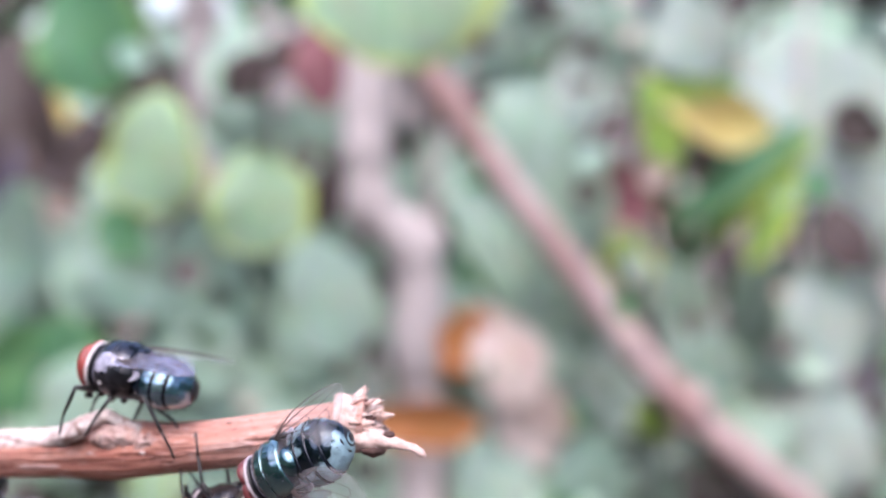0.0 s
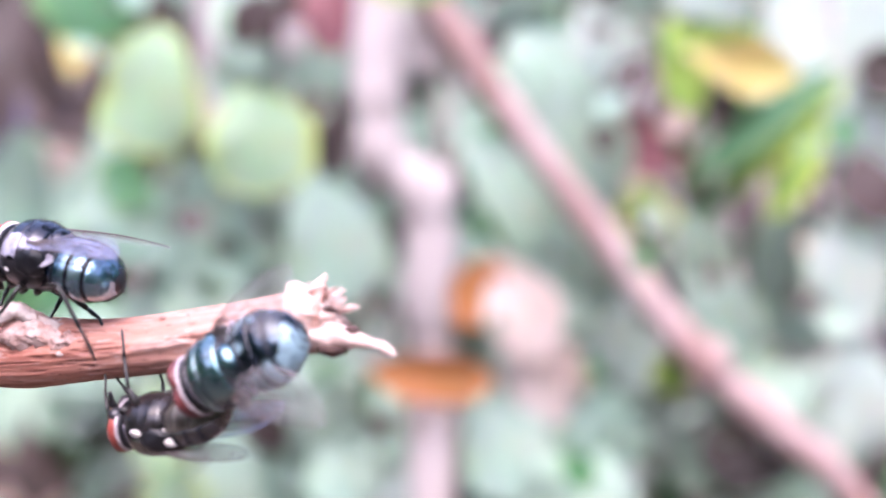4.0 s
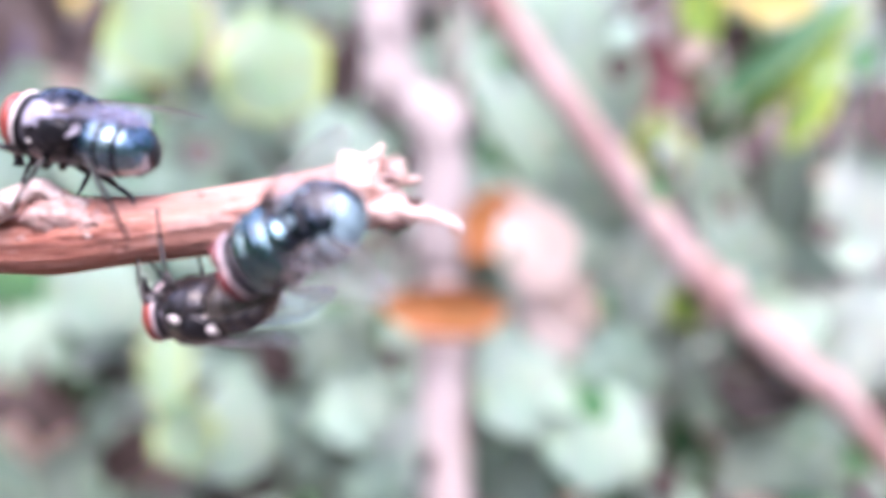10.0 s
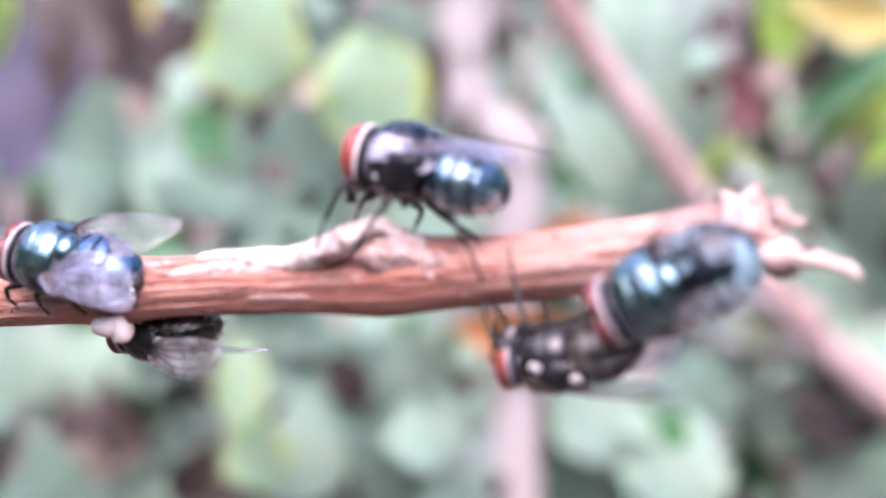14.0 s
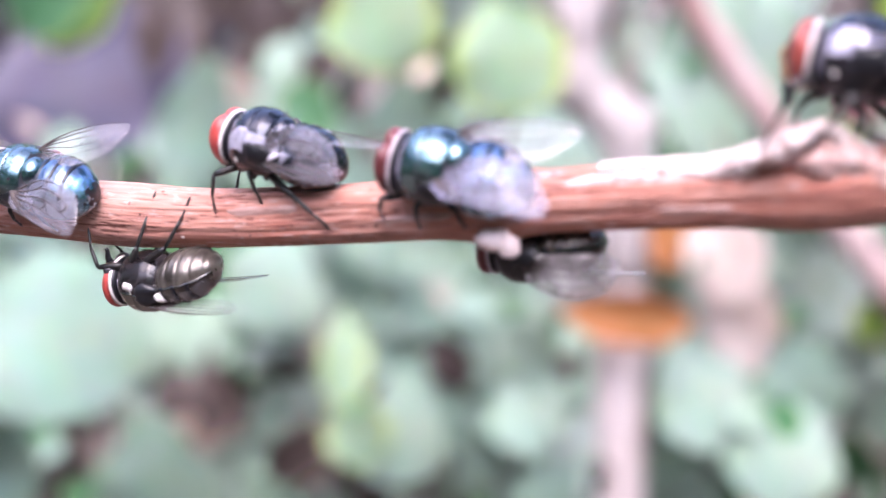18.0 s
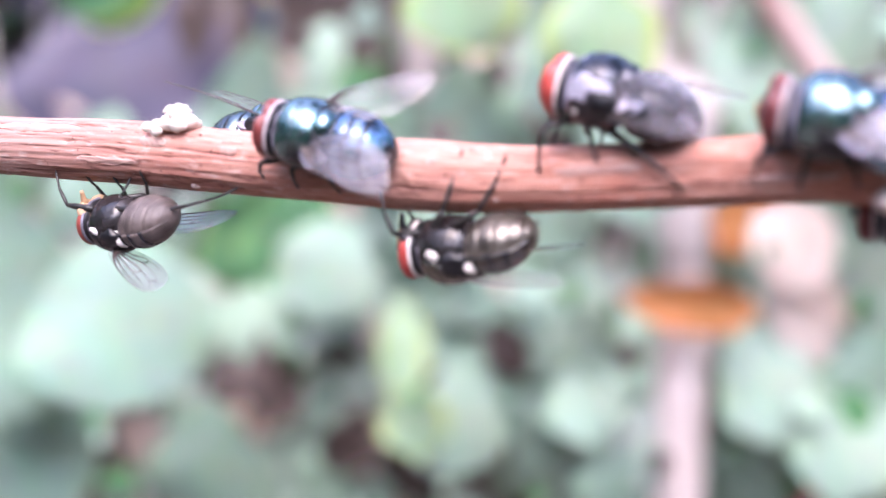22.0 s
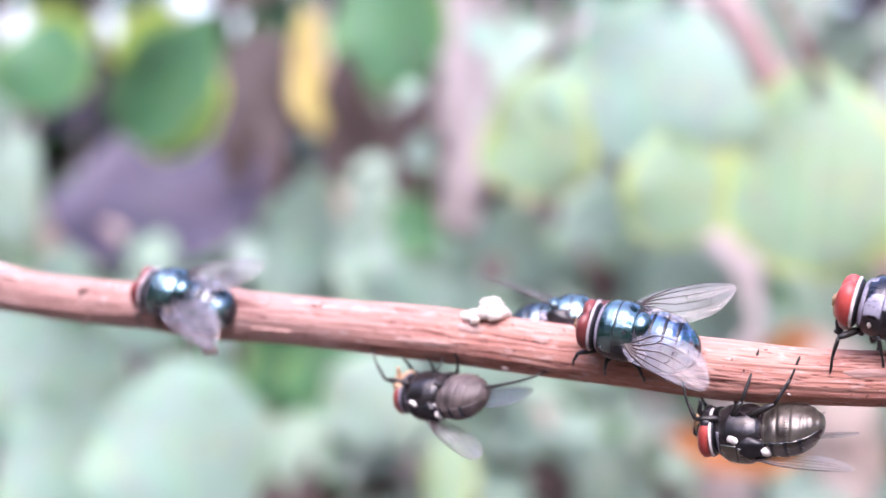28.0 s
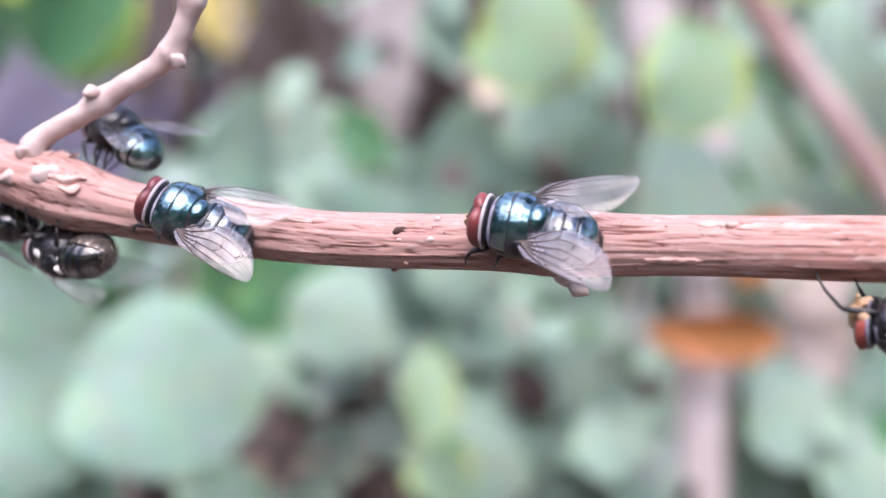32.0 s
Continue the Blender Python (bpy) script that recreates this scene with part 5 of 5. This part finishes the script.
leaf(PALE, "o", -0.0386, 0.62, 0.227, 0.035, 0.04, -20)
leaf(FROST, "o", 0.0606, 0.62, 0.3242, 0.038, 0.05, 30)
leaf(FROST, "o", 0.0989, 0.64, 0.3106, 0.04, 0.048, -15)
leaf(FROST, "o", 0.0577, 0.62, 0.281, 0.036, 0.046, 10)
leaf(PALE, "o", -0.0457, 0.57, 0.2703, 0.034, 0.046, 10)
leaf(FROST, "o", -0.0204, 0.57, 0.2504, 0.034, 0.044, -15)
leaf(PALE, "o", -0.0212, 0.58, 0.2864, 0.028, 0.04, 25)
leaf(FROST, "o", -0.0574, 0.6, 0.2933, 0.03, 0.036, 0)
# small brown blades painting shaded gaps between the nearer leaves
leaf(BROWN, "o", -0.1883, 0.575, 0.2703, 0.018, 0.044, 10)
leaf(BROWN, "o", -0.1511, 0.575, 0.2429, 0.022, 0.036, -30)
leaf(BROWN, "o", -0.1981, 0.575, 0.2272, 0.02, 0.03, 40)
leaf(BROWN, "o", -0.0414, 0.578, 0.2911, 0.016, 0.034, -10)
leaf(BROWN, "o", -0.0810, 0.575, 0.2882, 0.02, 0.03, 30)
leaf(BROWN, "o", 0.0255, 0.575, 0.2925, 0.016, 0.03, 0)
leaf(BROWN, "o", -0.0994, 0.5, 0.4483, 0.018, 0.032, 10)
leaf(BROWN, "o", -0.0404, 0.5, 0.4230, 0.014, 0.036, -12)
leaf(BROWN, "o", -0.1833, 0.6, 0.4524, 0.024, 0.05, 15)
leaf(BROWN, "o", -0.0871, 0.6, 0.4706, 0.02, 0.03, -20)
stem(STEM, 0.0110, (-0.030, 0.575, 0.522), (-0.029, 0.575, 0.472), (-0.0285, 0.575, 0.428), (-0.0265, 0.575, 0.409), (-0.0125, 0.575, 0.396), (-0.0065, 0.575, 0.383), (-0.006, 0.575, 0.33))
# lower length of the same stem, brightened by colour where light falls
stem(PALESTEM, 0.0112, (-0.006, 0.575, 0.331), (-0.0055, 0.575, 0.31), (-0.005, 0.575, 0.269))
stem(REDSTEM, 0.0072, (-0.040, 0.570, 0.531), (-0.005, 0.570, 0.477), (0.035, 0.570, 0.419), (0.076, 0.570, 0.365), (0.115, 0.570, 0.318), (0.173, 0.570, 0.269))
stem(STEM, 0.0154, (-0.169, 0.930, 0.594), (-0.165, 0.930, 0.496), (-0.160, 0.930, 0.416), (-0.158, 0.930, 0.347))
stem(STEM, 0.0075, (-0.078, 0.700, 0.501), (-0.080, 0.700, 0.454))
stem(STEM, 0.0086, (-0.015, 0.720, 0.503), (-0.015, 0.720, 0.443))
stem(STEM, 0.0056, (-0.188, 0.720, 0.276), (-0.195, 0.720, 0.216), (-0.193, 0.720, 0.148))
stem(STEM, 0.0069, (-0.192, 0.720, 0.316), (-0.199, 0.720, 0.266), (-0.195, 0.720, 0.215))
stem(STEM, 0.0065, (-0.245, 0.800, 0.259), (-0.253, 0.800, 0.200), (-0.272, 0.800, 0.132))
stem(STEM, 0.0083, (-0.063, 0.720, 0.467), (-0.066, 0.720, 0.411))
stem(STEM, 0.0081, (-0.140, 0.800, 0.536), (-0.135, 0.800, 0.470), (-0.140, 0.800, 0.400))
stem(STEM, 0.0054, (0.125, 0.800, 0.528), (0.129, 0.800, 0.451), (0.119, 0.800, 0.388))
stem(STEM, 0.0065, (-0.178, 0.750, 0.314), (-0.166, 0.750, 0.254), (-0.170, 0.750, 0.151))
stem(STEM, 0.0074, (-0.136, 0.850, 0.455), (-0.142, 0.850, 0.372), (-0.132, 0.850, 0.324))

stem_knot(STEM, (-0.002, 0.576, 0.393), 0.0085)
stem_knot(STEM, (-0.026, 0.577, 0.404), 0.0105)
stem_knot(REDSTEM, (0.118, 0.568, 0.317), 0.009)


def thicket(name, label, mats, count, box, size, seed, kinds="ror", clear=None):
    """Uncountable leaves behind the shrub, one mesh for each leaf colour."""
    rnd = random.Random(seed)
    for mat, share in mats:
        vs, fs, co = [], [], []
        for k in range(int(count * share)):
            v, f, c = leaf_shape(rnd.choice(kinds), rnd, 6, 2)
            wide = rnd.uniform(*size)
            m = pose(rnd.uniform(*box[0]), rnd.uniform(*box[1]), rnd.uniform(*box[2]), 90 + rnd.gauss(-25, 30), rnd.gauss(0, 25), rnd.gauss(0, 35)) @ pose(0, 0, 0, 0, 0, rnd.uniform(0, 360)) @ Matrix.Diagonal((wide, wide * rnd.uniform(0.9, 1.5), wide, 1))
            if clear and m.translation.x < clear[0] and m.translation.z > clear[1]:
                continue
            o = len(vs)
            vs += [tuple(m @ Vector(p)) for p in v]
            fs += [tuple(i + o for i in q) for q in f]
            co += c
        me = bpy.data.meshes.new(name)
        me.from_pydata(vs, [], fs)
        at = me.attributes.new("blade", "FLOAT_VECTOR", "POINT")
        at.data.foreach_set("vector", [q for c in co for q in c])
        me.materials.append(mat)
        me.shade_smooth()
        tagged(new(name, me), label, "foliage", kind="stuff")


# the brown shares of these thickets also stand for shaded gaps
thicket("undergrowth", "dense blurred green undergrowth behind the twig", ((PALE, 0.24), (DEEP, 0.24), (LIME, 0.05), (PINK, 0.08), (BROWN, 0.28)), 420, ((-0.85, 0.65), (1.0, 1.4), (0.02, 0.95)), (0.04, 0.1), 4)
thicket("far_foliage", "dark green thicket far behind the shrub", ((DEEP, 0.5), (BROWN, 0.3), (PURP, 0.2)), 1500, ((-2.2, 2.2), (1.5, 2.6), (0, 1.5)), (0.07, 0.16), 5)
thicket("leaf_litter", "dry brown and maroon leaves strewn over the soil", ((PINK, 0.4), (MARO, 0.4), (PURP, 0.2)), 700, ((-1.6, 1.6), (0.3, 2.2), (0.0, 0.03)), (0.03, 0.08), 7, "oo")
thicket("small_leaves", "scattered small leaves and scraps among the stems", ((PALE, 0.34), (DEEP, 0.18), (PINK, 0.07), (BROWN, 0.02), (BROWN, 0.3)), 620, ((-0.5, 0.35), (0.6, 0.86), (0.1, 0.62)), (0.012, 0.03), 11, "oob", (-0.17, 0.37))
thicket("leaf_scraps", "tiny leaves and dry scraps scattered through the shrub", ((PALE, 0.3), (BROWN, 0.3), (DEEP, 0.22), (PINK, 0.05)), 330, ((-0.4, 0.3), (0.5, 0.66), (0.16, 0.58)), (0.006, 0.015), 17, "oob", (-0.17, 0.37))
thicket("young_leaves", "crowded young leaves and dead scraps low in the shrub", ((PALE, 0.5), (FROST, 0.26), (BROWN, 0.16), (DEEP, 0.08)), 110, ((-0.24, 0.2), (0.585, 0.62), (0.18, 0.31)), (0.018, 0.04), 23, "oob")


def twiglets(count, seed):
    """Thin bare stems leaning through the shrub."""
    rnd = random.Random(seed)
    for k in range(count):
        x, y, lean = rnd.uniform(-0.42, 0.34), rnd.uniform(0.58, 0.9), rnd.gauss(0, 0.12)
        h = rnd.uniform(0.4, 0.62) if x > -0.14 else rnd.uniform(0.28, 0.36)
        r = rnd.uniform(0.0012, 0.0034)
        bm = bmesh.new()
        line = [(x + lean * u + 0.01 * math.sin(5 * u + k), y, -0.02 + (h + 0.02) * u) for u in [i / 8 for i in range(9)]]
        tube(bm, line, [r * (1.2 - 0.5 * i / 8) for i in range(9)], 7)
        part("twiglet", bm, rnd.choice((STEM, REDSTEM, BROWNBARK)), SHRUB)


twiglets(34, 5)


def stalks(count, seed):
    """Thin pale upright stalks."""
    rnd = random.Random(seed)
    root = tagged(new("dry_stalks"), "tuft of thin pale dry stalks in the undergrowth", "stalks")
    for k in range(count):
        bm = bmesh.new()
        x, y = rnd.uniform(-0.7, 0.55), rnd.uniform(0.96, 1.3)
        lean, h = rnd.uniform(-0.15, 0.15), rnd.uniform(0.3, 0.7)
        tube(bm, [(x, y, -0.01), (x + lean * 0.4, y, h * 0.5), (x + lean, y, h)], [0.003, 0.0026, 0.0012], 5)
        part("stalk", bm, STEM, root)


stalks(70, 8)


# ---- unseen leaf clumps added around and above to shade and darken reflections ----
def shade_clumps(seed):
    """Added, unseen clumps of broad leaves: overhead with gaps of sky, at the sides and behind the camera."""
    rnd = random.Random(seed)
    for name, label, clumps in (
        ("tree_canopy", "unseen leaf clumps added overhead to break up the sky light", [(rnd.uniform(-4, 4), rnd.uniform(-4, 4), rnd.uniform(2.2, 3.4), 0.75) for k in range(16)]),
        ("bushes", "unseen dark leaf clumps added around to block low sky light", [(2.6 * math.cos(a) + rnd.uniform(-0.3, 0.3), 2.6 * math.sin(a) + rnd.uniform(-0.3, 0.3), z, 0.6) for a in [math.tau * (0.42 + 0.66 * k / 22) for k in range(23)] for z in (0.3, 0.9, 1.4)]),
    ):
        vs, fs, co = [], [], []
        for cx, cy, cz, r in clumps:
            if cz > 2 and (cx - 0.5) ** 2 + (cy + 0.9) ** 2 < 2.6:
                continue
            for k in range(26):
                v, f, c = leaf_shape("o", rnd, 4, 1)
                w = rnd.uniform(0.16, 0.34)
                m = pose(cx + rnd.gauss(0, r * 0.5), cy + rnd.gauss(0, r * 0.5), cz + rnd.gauss(0, r * 0.3), rnd.gauss(0, 35) + (0 if cz > 2 else 60), rnd.gauss(0, 35), rnd.uniform(0, 360)) @ Matrix.Diagonal((w, w * 1.4, w, 1))
                o = len(vs)
                vs += [tuple(m @ Vector(p)) for p in v]
                fs += [tuple(i + o for i in q) for q in f]
                co += c
        me = bpy.data.meshes.new(name)
        me.from_pydata(vs, [], fs)
        at = me.attributes.new("blade", "FLOAT_VECTOR", "POINT")
        at.data.foreach_set("vector", [q for c in co for q in c])
        me.materials.append(DEEP)
        tagged(new(name, me), label, "foliage", kind="stuff")


shade_clumps(14)


# ---- a sprig that swings into view, a fly that creeps along ----
SPRIG = tagged(new("leafy_sprig"), "swaying sprig of two large pale leaves with yellow margins", "sprig")
for mat, kind, x, z, w, h in ((YGRN, "r", 0.0, 0.032, 0.062, 0.068), (MINT, "r", -0.052, 0.052, 0.062, 0.058)):
    ob = new("leaf", leaf_mesh(mat, kind, 77))
    ob.parent = SPRIG
    ob.matrix_local = pose(x, 0, z, 90, 0, 0) @ pose(0, 0, 0, -12, 6, 0) @ Matrix.Diagonal((w, h, 0.06, 1))
bm = bmesh.new()
tube(bm, [(0.0, 0.004, 0.055), (-0.02, 0.012, 0.085), (-0.03, 0.02, 0.16), (-0.03, 0.05, 0.3)], [0.0014, 0.0016, 0.002, 0.0026], 7)
part("stalk", bm, REDSTEM, SPRIG)
bm = bmesh.new()
tube(bm, [(-0.052, 0.004, 0.075), (-0.04, 0.012, 0.1), (-0.03, 0.02, 0.16)], [0.0014, 0.0016, 0.002], 7)
part("stalk", bm, REDSTEM, SPRIG)


def motions():
    sway = [
        (0, -0.0100, 0.42, 0.4682, 0),
        (5, -0.0100, 0.42, 0.4682, 0),
        (26.4, -0.0100, 0.42, 0.4682, 0),
        (27.3, 0.0036, 0.42, 0.4239, 6),
        (27.6, 0.0072, 0.42, 0.4129, 6),
        (27.9, -0.0036, 0.42, 0.4019, 6),
        (28.2, -0.0173, 0.42, 0.4037, 6),
        (28.5, -0.0345, 0.42, 0.4120, 6),
        (28.8, -0.0531, 0.42, 0.4220, -3),
        (29.1, -0.0491, 0.42, 0.4407, -3),
        (29.4, -0.0368, 0.42, 0.4520, -3),
        (29.7, -0.0112, 0.42, 0.4494, -3),
        (30, 0.0017, 0.42, 0.4427, -3),
        (30.8, 0.0030, 0.42, 0.4217, -3),
        (31.3, -0.0129, 0.42, 0.4318, -3),
        (31.8, -0.0144, 0.42, 0.4441, -3),
        (32, -0.0128, 0.42, 0.4484, -2),
    ]
    walk(SPRIG, [(t, pose(x, y, z, 0, turn, 0)) for t, x, y, z, turn in sway])
    m = WALKER.matrix_world.copy()
    walk(WALKER, [(t, Matrix.Translation((dx, dx * -0.3, 0)) @ m) for t, dx in CREEP])


CREEP = [(0, 0.0008), (26.5, 0.0008), (29, 0.0008), (30.5, 0.0004), (31.5, -0.0003), (32, -0.0005)]
motions()
